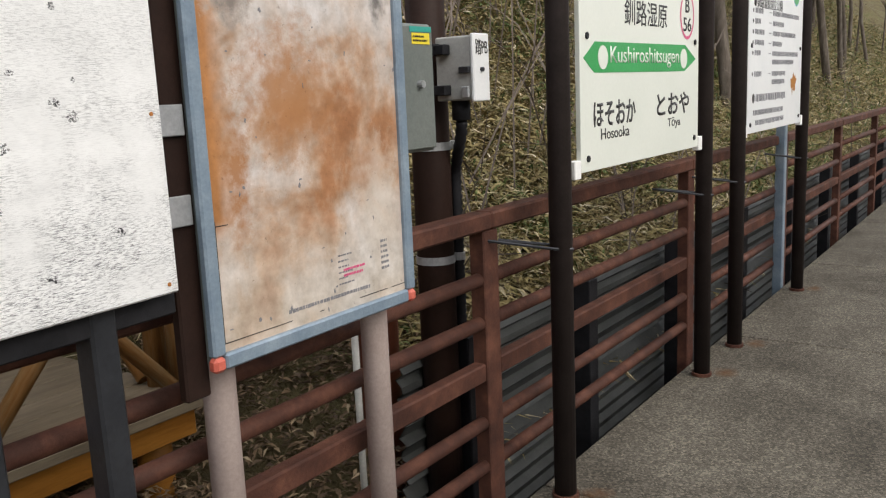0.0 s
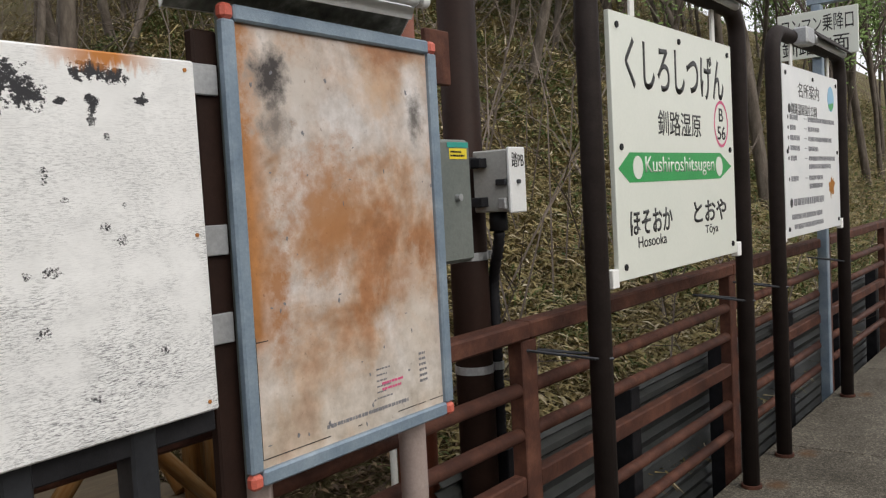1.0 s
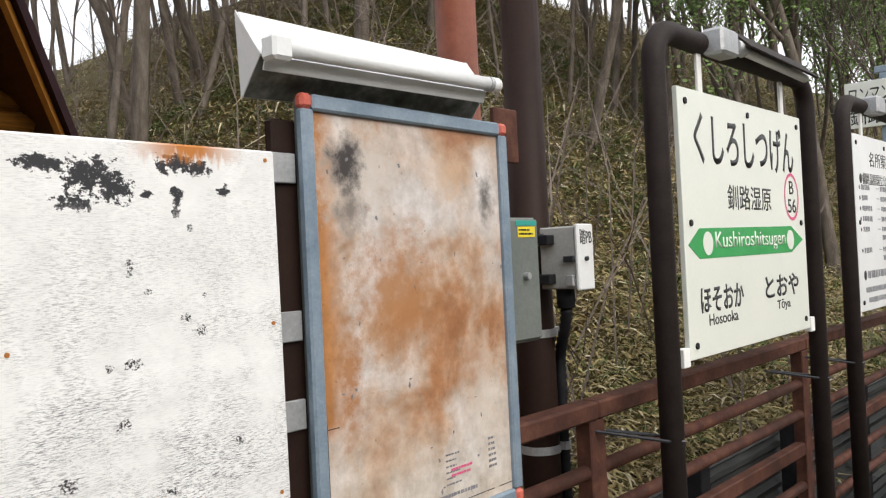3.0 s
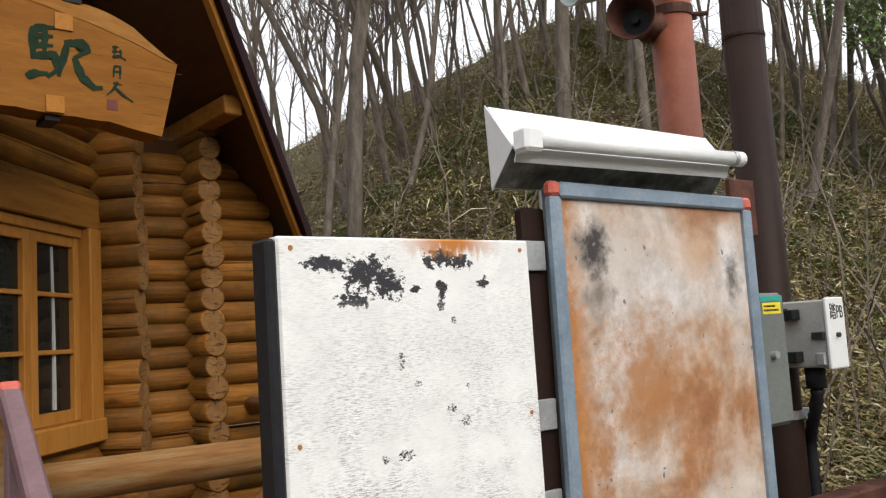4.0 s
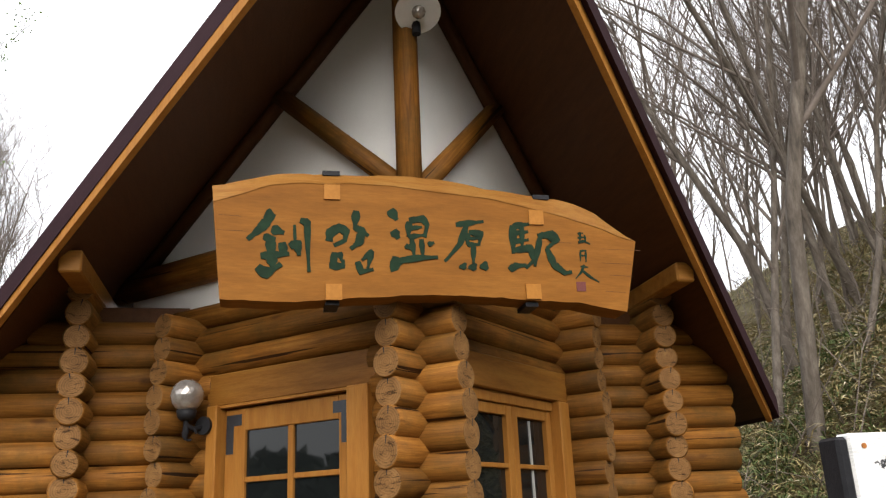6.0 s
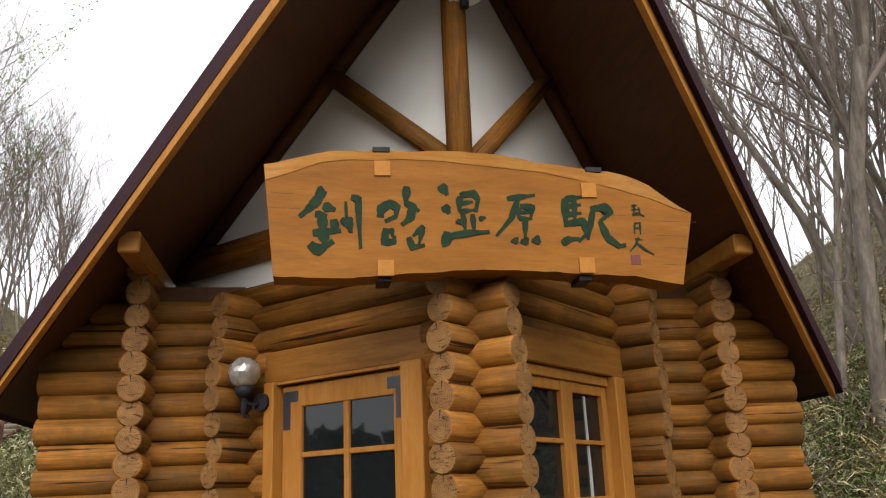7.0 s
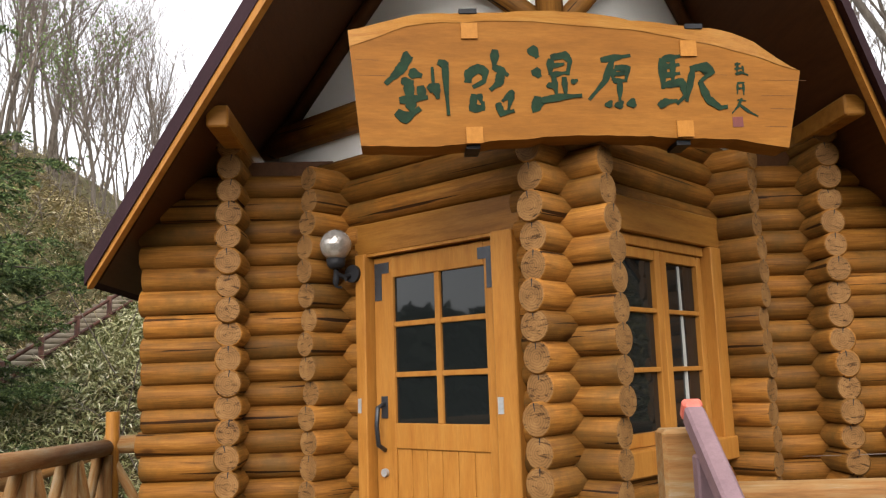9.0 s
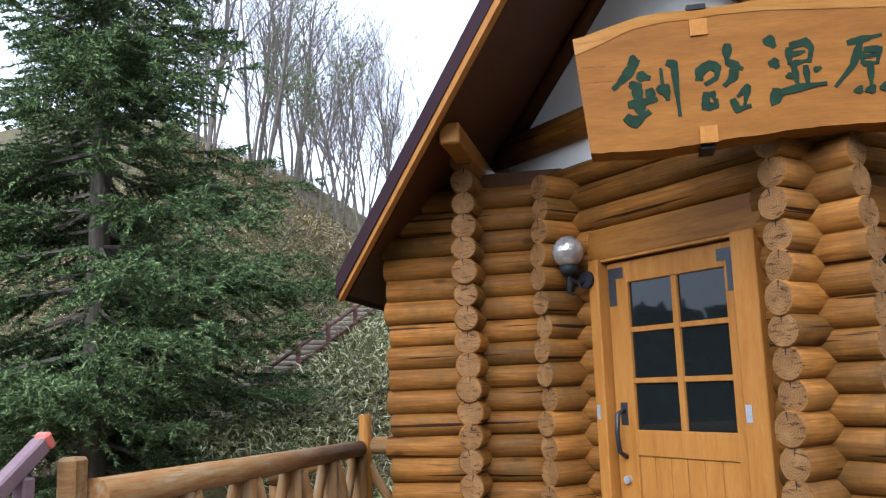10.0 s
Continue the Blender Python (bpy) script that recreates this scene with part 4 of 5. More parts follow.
def speaker_pole():
    s = thing("loudspeaker_pole", "rusty red oxide steel pole carrying horn loudspeakers", "pole")
    x, y, r = 1.478, 0.745, 0.085
    part("shaft", tube([(x, y, -0.3), (x, y, 3.15)], r, 24), RUST_POLE, s, smooth=True)
    part("cap", tube([(x, y, 3.15), (x, y, 3.165)], r + 0.006, 24), GALV, s, "pale steel cap")
    part("band", tube([(x, y, 2.955), (x, y, 2.995)], r + 0.006, 24), RUST_RAIL, s)
    for dx in (-0.07, 0.07):
        part("bolt", tube([(x + 0.085, y + dx * 0.4 - 0.02, 2.975), (x + 0.15, y + dx * 0.4 - 0.04, 2.985)], 0.011, 8), RUST_RAIL, s)
    a = thing("horn_loudspeaker", "rusty brown horn loudspeaker on the pole", "loudspeaker", pose(1.35, 0.79, 2.91))
    horn(a, pose(0, 0, 0, 2, 0, -62), 0.094, 0.2, RUST_RAIL, ((0.3, 0.42), (0.6, 0.62), (0.85, 0.86)), 0.5, BLACK)
    part("bracket", tube([(0.02, 0.0, 0), (0.075, -0.05, 0.02)], 0.05, 12), RUST_RAIL, a, smooth=True)
    b = thing("horn_loudspeaker", "large pale grey horn loudspeaker on the pole", "loudspeaker", pose(1.33, 0.68, 3.1))
    horn(b, pose(0, 0, 0, 4, 0, -108), 0.127, 0.37, SPEAKER_GREY, ((0.15, 0.5), (0.4, 0.66), (0.65, 0.82), (0.88, 0.96)), 0.42, HORN_DISC)
    part("bracket", box(-0.1, 0.2, -0.03, 0.03, 0.085, 0.097, 0.003), WHITE, b, "white steel bracket")
    part("chain_hanger", tube([(0.06, 0.0, 0.1), (0.02, -0.05, 0.02), (-0.03, -0.07, -0.05)], 0.012, 8), GALV, b, "galvanised hanger")


speaker_pole()


# ---- log station house ----
PITCH, RAD = 0.137, 0.078
LOGS = {}


def log_mesh(length):
    key = round(length, 2)
    if key not in LOGS:
        bm = bmesh.new()
        n = 14
        rnd = random.Random(int(key * 100))
        rings = []
        for x, k in ((0, 0.9), (0.006, 1.0), (key * 0.5, 1.0), (key - 0.006, 1.0), (key, 0.9)):
            rr = RAD * k * rnd.uniform(0.97, 1.02)
            rings.append([bm.verts.new((x, rr * math.cos(2 * math.pi * i / n), rr * math.sin(2 * math.pi * i / n))) for i in range(n)])
        for a, b in zip(rings, rings[1:]):
            for i in range(n):
                f = bm.faces.new((a[i], b[i], b[(i + 1) % n], a[(i + 1) % n]))
                f.smooth = True
        for f in (bm.faces.new(rings[0]), bm.faces.new(rings[-1][::-1])):
            f.material_index = 1
        # saw kerf in both ends
        for x in (-0.0015, key + 0.0015):
            v = [bm.verts.new((x, y, z)) for y, z in ((-0.0015, RAD * 0.45), (0.0015, RAD * 0.45), (0.004, RAD * 0.92), (-0.004, RAD * 0.92))]
            bm.faces.new(v).material_index = 2
        bmesh.ops.recalc_face_normals(bm, faces=bm.faces[:])
        me = bpy.data.meshes.new("log")
        bm.to_mesh(me)
        bm.free()
        for one in (LOG, LOG_END, BLACK):
            me.materials.append(one)
        LOGS[key] = me
    return LOGS[key]


def log(parent, a, b, z):
    """One log from a to b in plan, centred at height z."""
    (ax, ay), (bx, by) = a, b
    ob = new("log", log_mesh(math.hypot(bx - ax, by - ay)))
    ob.parent = parent
    k = random.uniform(0.94, 1.06)
    shift = random.uniform(-0.022, 0.022)
    ob.matrix_basis = pose(ax, ay, z + random.uniform(-0.004, 0.004), random.uniform(-14, 14), random.uniform(-0.5, 0.5), math.degrees(math.atan2(by - ay, bx - ax))) @ Matrix.Translation((shift, 0, 0)) @ Matrix.Diagonal((1, k, random.uniform(0.95, 1.04), 1))
    return ob


def station_house():
    h = thing("log_station_house", "small orange-stained log station house with a steep prow roof", "building", SHED)
    q = math.sqrt(0.5)
    apex = (0.0, -0.24)

    def door_side(s):
        return (apex[0] - s * q, apex[1] + s * q)

    def window_side(s):
        return (apex[0] + s * q, apex[1] + s * q)

    base, side, stub = 0.32, 1.56, 0.27
    main_v = apex[1] + side * q + 0.06
    for k in range(21):
        zw, zd = base + k * PITCH, base + (k + 0.5) * PITCH
        for face, z, lo, hi, jl, jr in ((door_side, zd, 0.25, 2.45, 0.25, 1.38), (window_side, zw, 1.36, 2.45, 0.29, 1.46)):
            if z > 3.06:
                continue
            if lo < z < 2.62:
                log(h, face(-stub), face(jl), z)
                log(h, face(jr), face(side + 0.2), z)
            else:
                log(h, face(-stub), face(side + 0.2), z)
        # cross walls of the bay, whose ends stand out beside door and window
        if zw < 3.0:
            c = door_side(side)
            log(h, (c[0] - 0.3 * q, c[1] - 0.3 * q), (c[0] + 0.2 * q, c[1] + 0.2 * q), zw)
        if zd < 3.0:
            c = window_side(side)
            log(h, (c[0] + 0.3 * q, c[1] - 0.3 * q), (c[0] - 0.2 * q, c[1] + 0.2 * q), zd)
        # front wall with its wings, and the side walls that cross it
        for sgn in (-1, 1):
            out = min(2.31, (5.02 - zw) / 1.015)
            if zw < 2.95:
                log(h, (sgn * 1.1, main_v), (sgn * max(out, 1.8), main_v), zw)
            if zd < 3.15:
                log(h, (sgn * 1.755, main_v - 0.3), (sgn * 1.755, main_v + 3.4), zd)
    # solid dark core behind the logs, its brown standing in for shade in gaps
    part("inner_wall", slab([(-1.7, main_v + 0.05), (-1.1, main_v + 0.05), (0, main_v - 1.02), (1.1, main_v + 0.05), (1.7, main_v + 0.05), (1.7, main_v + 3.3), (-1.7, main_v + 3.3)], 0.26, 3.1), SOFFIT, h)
    # lintels
    for face, a, b in ((door_side, 0.215, 1.42), (window_side, 0.26, 1.5)):
        (ax, ay), (bx, by) = face(a), face(b)
        part("lintel", box(0, math.hypot(bx - ax, by - ay), -0.085, 0.06, 2.46, 2.64, 0.006), WOOD, h, m=pose(ax, ay, 0, 0, 0, math.degrees(math.atan2(by - ay, bx - ax))))

    # door
    ax, ay = door_side(1.422)
    d = part("door", box(0.14, 1.04, -0.02, 0.03, 0.33, 2.44, 0.004), DOOR_WOOD, h, "pale stained pine door with six panes", pose(ax, ay, 0, 0, 0, -45))
    for x0, x1 in ((0.05, 0.13), (1.05, 1.185)):
        part("jamb", box(x0, x1, -0.105, 0.05, 0.3, 2.458, 0.006), DOOR_WOOD, d)
    part("head", box(0.131, 1.049, -0.08, 0.05, 2.442, 2.457), DOOR_WOOD, d)
    gx0, gx1, gz0, gz1 = 0.295, 0.955, 1.515, 2.31
    for x0, x1, z0, z1 in ((0.145, gx0, 0.34, 2.43), (gx1, 1.035, 0.34, 2.43), (gx0, gx1, gz1, 2.43), (gx0, gx1, 1.38, gz0), (gx0, gx1, 0.34, 0.55)):
        part("rail", box(x0, x1, -0.045, -0.021, z0, z1, 0.004), DOOR_WOOD, d)
    cw, ch = (gx1 - gx0 - 0.04) / 2, (gz1 - gz0 - 0.06) / 3
    for i in range(2):
        for j in range(3):
            x, z = gx0 + i * (cw + 0.04), gz0 + j * (ch + 0.03)
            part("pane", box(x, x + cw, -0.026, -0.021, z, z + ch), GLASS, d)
    part("muntin", box(gx0 + cw + 0.001, gx0 + cw + 0.039, -0.042, -0.021, gz0, gz1, 0.003), DOOR_WOOD, d)
    for j in (1, 2):
        z = gz0 + j * (ch + 0.03) - 0.029
        for x in (gx0, gx0 + cw + 0.04):
            part("muntin", box(x, x + cw, -0.04, -0.021, z, z + 0.028, 0.003), DOOR_WOOD, d)
    for i in range(6):
        w = (gx1 - gx0) / 6
        part("plank", box(gx0 + i * w + 0.002, gx0 + (i + 1) * w - 0.002, -0.036, -0.021, 0.551, 1.379, 0.003), DOOR_WOOD, d)
    for x0, x1, lx in ((0.155, 0.27, 0.155), (0.92, 1.03, 0.975)):
        part("corner_brace", prism([(x0, 2.4), (x1, 2.4), (x1, 2.34) if lx < 0.5 else (x1, 2.19), (lx + 0.055, 2.34) if lx < 0.5 else (lx, 2.19), (lx + 0.055, 2.19) if lx < 0.5 else (lx, 2.34), (x0, 2.19) if lx < 0.5 else (x0, 2.34)], -0.0485, -0.0455), STEEL_DARK, d, "blue-black steel corner brace")
    part("handle", tube([(0.215, -0.05, 1.62), (0.215, -0.1, 1.6), (0.215, -0.11, 1.5), (0.215, -0.1, 1.4), (0.215, -0.05, 1.37)], 0.013, 8), STEEL_DARK, d, "dark iron pull handle", smooth=True)
    part("handle_plate", box(0.19, 0.24, -0.05, -0.0455, 1.54, 1.66, 0.001), STEEL_DARK, d)
    part("lock", tube([(0.215, -0.065, 1.25), (0.215, -0.045, 1.25)], 0.022, 14), GALV, d, "round lock cylinder")
    for z in (1.45, 2.2):
        part("hinge_slot", box(1.041, 1.049, -0.06, -0.03, z - 0.12, z + 0.12), BLACK, d)
    part("strike_plate", box(1.065, 1.1, -0.109, -0.1055, 1.57, 1.65), GALV, d)
    part("strike_plate", box(0.065, 0.09, -0.109, -0.1055, 1.57, 1.65), GALV, d)

    # window
    ax, ay = window_side(0.27)
    # black back panel in place of the dark room
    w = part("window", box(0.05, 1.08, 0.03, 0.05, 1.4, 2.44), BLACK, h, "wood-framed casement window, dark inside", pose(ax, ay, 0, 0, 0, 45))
    part("casing", box(1.08, 1.21, -0.1, 0.06, 1.3, 2.458, 0.006), DOOR_WOOD, w)
    part("casing", box(0.0, 0.1, -0.06, 0.06, 1.3, 2.458, 0.006), DOOR_WOOD, w)
    part("sill", box(0.0, 1.23, -0.11, 0.06, 1.24, 1.37, 0.008), DOOR_WOOD, w)
    part("casing_head", box(0.101, 1.079, -0.05, 0.06, 2.4, 2.457, 0.004), DOOR_WOOD, w)
    for i in range(2):
        x0 = 0.105 + i * 0.487
        x1 = x0 + 0.482
        for a, b in ((x0, x0 + 0.06), (x1 - 0.06, x1)):
            part("sash_stile", box(a, b, -0.035, 0.02, 1.372, 2.398, 0.004), DOOR_WOOD, w)
        for a, b in ((1.372, 1.44), (2.34, 2.398), (1.745, 1.77), (2.055, 2.08)):
            part("sash_rail", box(x0 + 0.061, x1 - 0.061, -0.03, 0.015, a, b, 0.003), DOOR_WOOD, w)
        for a, b in ((1.441, 1.744), (1.771, 2.054), (2.081, 2.339)):
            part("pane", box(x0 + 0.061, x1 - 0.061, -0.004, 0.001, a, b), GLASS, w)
    part("curtain", tube([(0.842, -0.006, 1.45), (0.846, -0.006, 1.9), (0.836, -0.006, 2.33)], 0.01, 6, radii=[0.014, 0.01, 0.008]), LIGHT_BOX, w, "white curtain edge")

    # white gable above the bay, with king post and braces
    zt = 5.03

    def gable(face, sgn):
        s1 = 2.22
        outline = [(0.0, 3.0), (s1, 3.0), (s1, 3.42), (s1, zt - 1.03 * s1 * q - 0.02), (0.0, zt - 0.05)]
        bm = prism(outline, 0.0, 0.05)
        ang = 135 if sgn < 0 else 45
        part("gable_panel", bm, PLASTER, h, "white plaster gable panel", pose(apex[0], apex[1] + 0.03, 0, 0, 0, ang) @ (Matrix.Diagonal((1, -1, 1, 1)) if sgn < 0 else Matrix()))
        a, b = face(0.08), face(0.98)
        beam("brace", (a[0], a[1] - 0.04, 3.47), (b[0], b[1] - 0.04, 4.3), 0.055, LOG, h, "round diagonal brace")
        a, b = face(0.1), face(2.35)
        beam("plate_log", (a[0], a[1], 3.32), (b[0], b[1], 3.32), 0.095, LOG, h)
        a, b = face(0.0), face(2.3)
        part("barge_rafter", tube([(a[0], a[1] - 0.02, zt - 0.1), (b[0], b[1] - 0.02, zt - 0.1 - 1.03 * 2.3 * q)], 0.045, 10), SOFFIT, h, smooth=True)

    gable(door_side, -1)
    gable(window_side, 1)
    beam("king_post", (-0.02, -0.28, 3.2), (-0.02, -0.28, 4.95), 0.068, LOG, h, "round king post")

    # prow roof: the verge runs out towards the ridge
    def roof_half(sgn):
        run = 2.6

        def at(u, v, lift):
            return (sgn * u, v, 4.98 - 1.015 * u + lift)
        def solid(name, lifts, inset, mat, label=""):
            lo, hi = lifts
            bm = bmesh.new()
            corner = [(0.0, -1.6 + inset), (run - inset, 0.9 + inset * 0.5), (run - inset, 6.0), (0.0, 6.0)]
            a = [bm.verts.new(at(u, v, lo)) for u, v in corner]
            b = [bm.verts.new(at(u, v, hi)) for u, v in corner]
            bm.faces.new(a)
            bm.faces.new(b)
            for i in range(4):
                bm.faces.new((a[i], b[i], b[(i + 1) % 4], a[(i + 1) % 4]))
            bmesh.ops.recalc_face_normals(bm, faces=bm.faces[:])
            part(name, bm, mat, h, label)
        solid("soffit", (0.0, 0.05), 0.03, SOFFIT, "dark brown boarded soffit")
        solid("roof", (0.06, 0.19), -0.045, ROOF, "dark maroon metal roof")
        # verge board
        bm = bmesh.new()
        e0, e1 = Vector(at(0.0, -1.6, 0)), Vector(at(run, 0.9, 0))
        n = Vector((-(e1 - e0).y, (e1 - e0).x, 0)).normalized() * 0.035
        vs = [bm.verts.new(p) for p in (e0 + Vector((0, 0, -0.05)), e1 + Vector((0, 0, -0.008)), e1 + Vector((0, 0, 0.058)), e0 + Vector((0, 0, 0.058)))]
        vs2 = [bm.verts.new(v.co + n) for v in vs]
        bm.faces.new(vs)
        bm.faces.new(vs2)
        for i in range(4):
            bm.faces.new((vs[i], vs2[i], vs2[(i + 1) % 4], vs[(i + 1) % 4]))
        bmesh.ops.recalc_face_normals(bm, faces=bm.faces[:])
        part("verge_board", bm, DOOR_WOOD, h, "orange stained verge board")
        # purlin end over the side wall
        part("purlin", box(sgn * 1.73 - 0.058, sgn * 1.73 + 0.058, 0.2, 4.2, 3.1, 3.22, 0.01), WOOD, h, m=Matrix())

    roof_half(-1)
    roof_half(1)
    part("ridge_purlin", tube([(0, -1.3, 4.8), (0, 5.5, 4.8)], 0.09, 12), LOG, h, smooth=True)
    # door lamp
    part("lamp_shade", tube([(0.03, -0.42, 4.4), (0.03, -0.38, 4.47)], 0.12, 24, radii=[0.12, 0.03]), WHITE, h, "round white enamel gable lamp", smooth=True)
    bm = bmesh.new()
    bmesh.ops.create_icosphere(bm, subdivisions=2, radius=0.038, matrix=Matrix.Translation((0.03, -0.44, 4.385)))
    part("bulb", bm, LAMP_GLASS, h, "clear glass bulb", smooth=True)
    part("lamp_rim", tube([(0.03, -0.424, 4.393), (0.03, -0.418, 4.403)], 0.124, 24), WHITE, h)
    part("lamp_bracket", tube([(0.03, -0.36, 4.3), (0.03, -0.36, 4.5)], 0.025, 8), BLACK, h)


station_house()


def brush_letter(parent, strokes, y, seed):
    """One brushed character: tapered strokes of (width, points), in hundredths of a metre."""
    rnd = random.Random(seed)
    bm = bmesh.new()
    for k, (width, pts) in enumerate(strokes):
        line = []
        for (ax, az), (bx, bz) in zip(pts, pts[1:]):
            line += [(ax + (bx - ax) * f / 6, az + (bz - az) * f / 6) for f in range(6)]
        line.append(pts[-1])
        left, right = [], []
        n = len(line) - 1
        for i, (x, z) in enumerate(line):
            a, c = line[max(i - 1, 0)], line[min(i + 1, n)]
            dx, dz = c[0] - a[0], c[1] - a[1]
            ln = math.hypot(dx, dz) or 1
            f = i / n
            w = width * 0.56 * (0.55 + 0.6 * math.sin(math.pi * min(f * 1.15 + 0.12, 1))) * rnd.uniform(0.88, 1.12)
            left.append(((x - dz / ln * w) / 100, (z + dx / ln * w) / 100))
            right.append(((x + dz / ln * w) / 100, (z - dx / ln * w) / 100))
        prism(left + right[::-1], y - 0.002 - 0.0003 * k, y, bm)
    return part("carved_letter", bm, LETTER_GREEN, parent, "brushed dark green character")


def name_board():
    s = thing("carved_name_board", "curved carved wooden station name board with green letters", "sign", SHED @ pose(0, -0.67, 0))
    n = 26

    def curve(p, f):
        f *= len(p) - 1
        i = min(int(f), len(p) - 2)
        g = f - i
        a, b, c, d = p[max(i - 1, 0)], p[i], p[i + 1], p[min(i + 2, len(p) - 1)]
        return 0.5 * (2 * b + (c - a) * g + (2 * a - 5 * b + 4 * c - d) * g * g + (3 * b - a - 3 * c + d) * g ** 3)
    rnd = random.Random(4)
    lips = [3.183, 3.271, 3.287, 3.29, 3.266, 3.242, 3.193, 3.13, 3.045]
    tops = [3.281, 3.34, 3.354, 3.356, 3.353, 3.312, 3.28, 3.227, 3.062]
    lows = [2.741, 2.728, 2.742, 2.757, 2.767, 2.762, 2.747, 2.737, 2.696]
    n = 40
    edge = [(-0.975 + 1.985 * i / n, curve(lips, i / n) + 0.006 * noise.noise(Vector((i * 0.45, 0, 0)))) for i in range(n + 1)]
    crest = [(-0.984 + 2.018 * i / n, curve(tops, i / n) + rnd.uniform(-0.004, 0.004)) for i in range(n + 1)]
    under = [(-0.933 + 1.861 * i / n, curve(lows, i / n) + rnd.uniform(-0.003, 0.003)) for i in range(n, -1, -1)]
    part("board", prism(edge + under, 0.0, 0.15), BOARD_WOOD, s)
    # sloping live edge along the top
    bm = bmesh.new()
    rows = [[bm.verts.new((x, y, z)) for x, z in line] for line, y in ((edge, -0.003), (crest, 0.05), (crest, 0.15), (edge, 0.15))]
    for k in range(3):
        for i in range(n):
            bm.faces.new((rows[k][i], rows[k][i + 1], rows[k + 1][i + 1], rows[k + 1][i]))
    for i in (0, n):
        bm.faces.new([r[i] for r in rows])
    bmesh.ops.recalc_face_normals(bm, faces=bm.faces[:])
    part("live_edge", bm, PALE_BOARD, s, "paler hewn live edge of the board")
    for x, z, ln in ((0.93, 3.0, 0.2), (0.9, 2.93, 0.15), (0.92, 2.87, 0.12), (0.6, 3.03, 0.16), (-0.9, 3.12, 0.1), (-0.89, 3.05, 0.14), (0.88, 2.79, 0.1)):
        part("crack", prism([(x - ln / 2, z + 0.004), (x + ln / 2, z), (x + ln / 2, z - 0.002), (x - ln / 2, z + 0.0025)], -0.0006, -0.0002), SOFFIT, s, "fine drying crack")
    f = -0.0004
    brush_letter(s, [(4.6, [(-75, 313.4), (-70.5, 311.6)]), (3.6, [(-72, 312), (-77, 306), (-82.3, 301)]), (3.6, [(-72, 306.3), (-66.3, 304.4)]), (3.0, [(-75.5, 302.4), (-70, 301.6)]), (3.6, [(-72.5, 303), (-71.5, 291)]), (3.4, [(-67.3, 300), (-66, 293.5)]), (3.0, [(-76.5, 293.6), (-64, 294.8)]), (4.0, [(-71.8, 294), (-71, 288)]), (3.6, [(-77.8, 288.6), (-73.8, 285.2), (-67.5, 290)]), (1.3, [(-61.9, 308.4), (-61.4, 296)]), (3.2, [(-63.8, 298), (-60, 300.5)]), (2.8, [(-60.5, 301), (-59.8, 294)]), (2.6, [(-59.5, 310.6), (-56.3, 309.8), (-56, 298), (-55.4, 286.6)])], f, 1)
    brush_letter(s, [(3.4, [(-46.6, 301), (-46, 305.4), (-42, 307.6), (-38.7, 306), (-39.5, 301.6), (-44.5, 299)]), (2.8, [(-44.2, 296), (-44.8, 289.4), (-40.4, 289.6), (-40.4, 292.6)]), (2.2, [(-42, 296), (-41, 292)]), (3.0, [(-34.2, 316), (-35, 307.3)]), (2.6, [(-35.4, 308), (-31.5, 306.4), (-28.8, 304)]), (3.2, [(-32, 305.6), (-33, 301), (-37, 297.6)]), (2.4, [(-26.8, 297), (-32, 292.4)]), (2.2, [(-27.4, 296.6), (-29.4, 288.6)]), (2.6, [(-34, 291.8), (-32.4, 287), (-26.8, 288.2)])], f, 2)
    brush_letter(s, [(4.0, [(-18.7, 317), (-15.5, 312)]), (3.6, [(-17.5, 307), (-15, 303)]), (3.4, [(-16.5, 294.5), (-17.5, 288.5), (-14, 292)]), (2.6, [(-10, 311.5), (-10.5, 304)]), (2.8, [(-10, 312), (-3.5, 313), (-1.5, 310), (-3, 304)]), (1.8, [(-10, 308), (-4, 309)]), (2.0, [(-10.5, 304), (-3.5, 305)]), (2.2, [(-9, 303), (-8, 294)]), (2.2, [(-4.5, 303), (-4, 294)]), (2.0, [(-12, 300), (-9.5, 298)]), (2.0, [(-1.5, 300.5), (1.5, 301.5)]), (2.6, [(-15, 292.5), (-6, 294), (3, 294.5)])], f, 3)
    brush_letter(s, [(2.6, [(12, 310.5), (18, 311.5), (25.5, 312.5)]), (2.4, [(17.5, 311), (13.5, 301), (6, 292.5)]), (2.2, [(17.5, 306.5), (17, 301)]), (2.4, [(18, 307), (24, 306.5), (22.5, 300.5)]), (1.6, [(17.5, 304), (23, 304)]), (2.0, [(17, 301), (22.5, 301)]), (2.2, [(20, 300.5), (19.5, 292)]), (3.2, [(14, 291.5), (15.5, 289)]), (3.4, [(18.5, 291.5), (20, 288.5)]), (3.4, [(23.5, 292), (26, 289)])], f, 4)
    brush_letter(s, [(3.0, [(39.5, 311), (39, 297)]), (2.6, [(39.5, 310.5), (48, 312)]), (2.2, [(39.5, 307), (47, 308)]), (2.2, [(39.5, 303), (47, 304)]), (2.8, [(39, 298.5), (47.5, 300), (49, 294), (44.5, 290)]), (2.2, [(44, 311), (43.5, 299.5)]), (2.8, [(36.5, 289), (39.5, 291), (45, 291.5)]), (2.8, [(51.5, 306), (59, 307), (61.5, 304.5), (55.5, 300)]), (2.4, [(52.5, 305), (49, 291)]), (2.8, [(55.5, 300), (58.5, 292), (63.5, 288), (67, 288.5)])], f, 5)
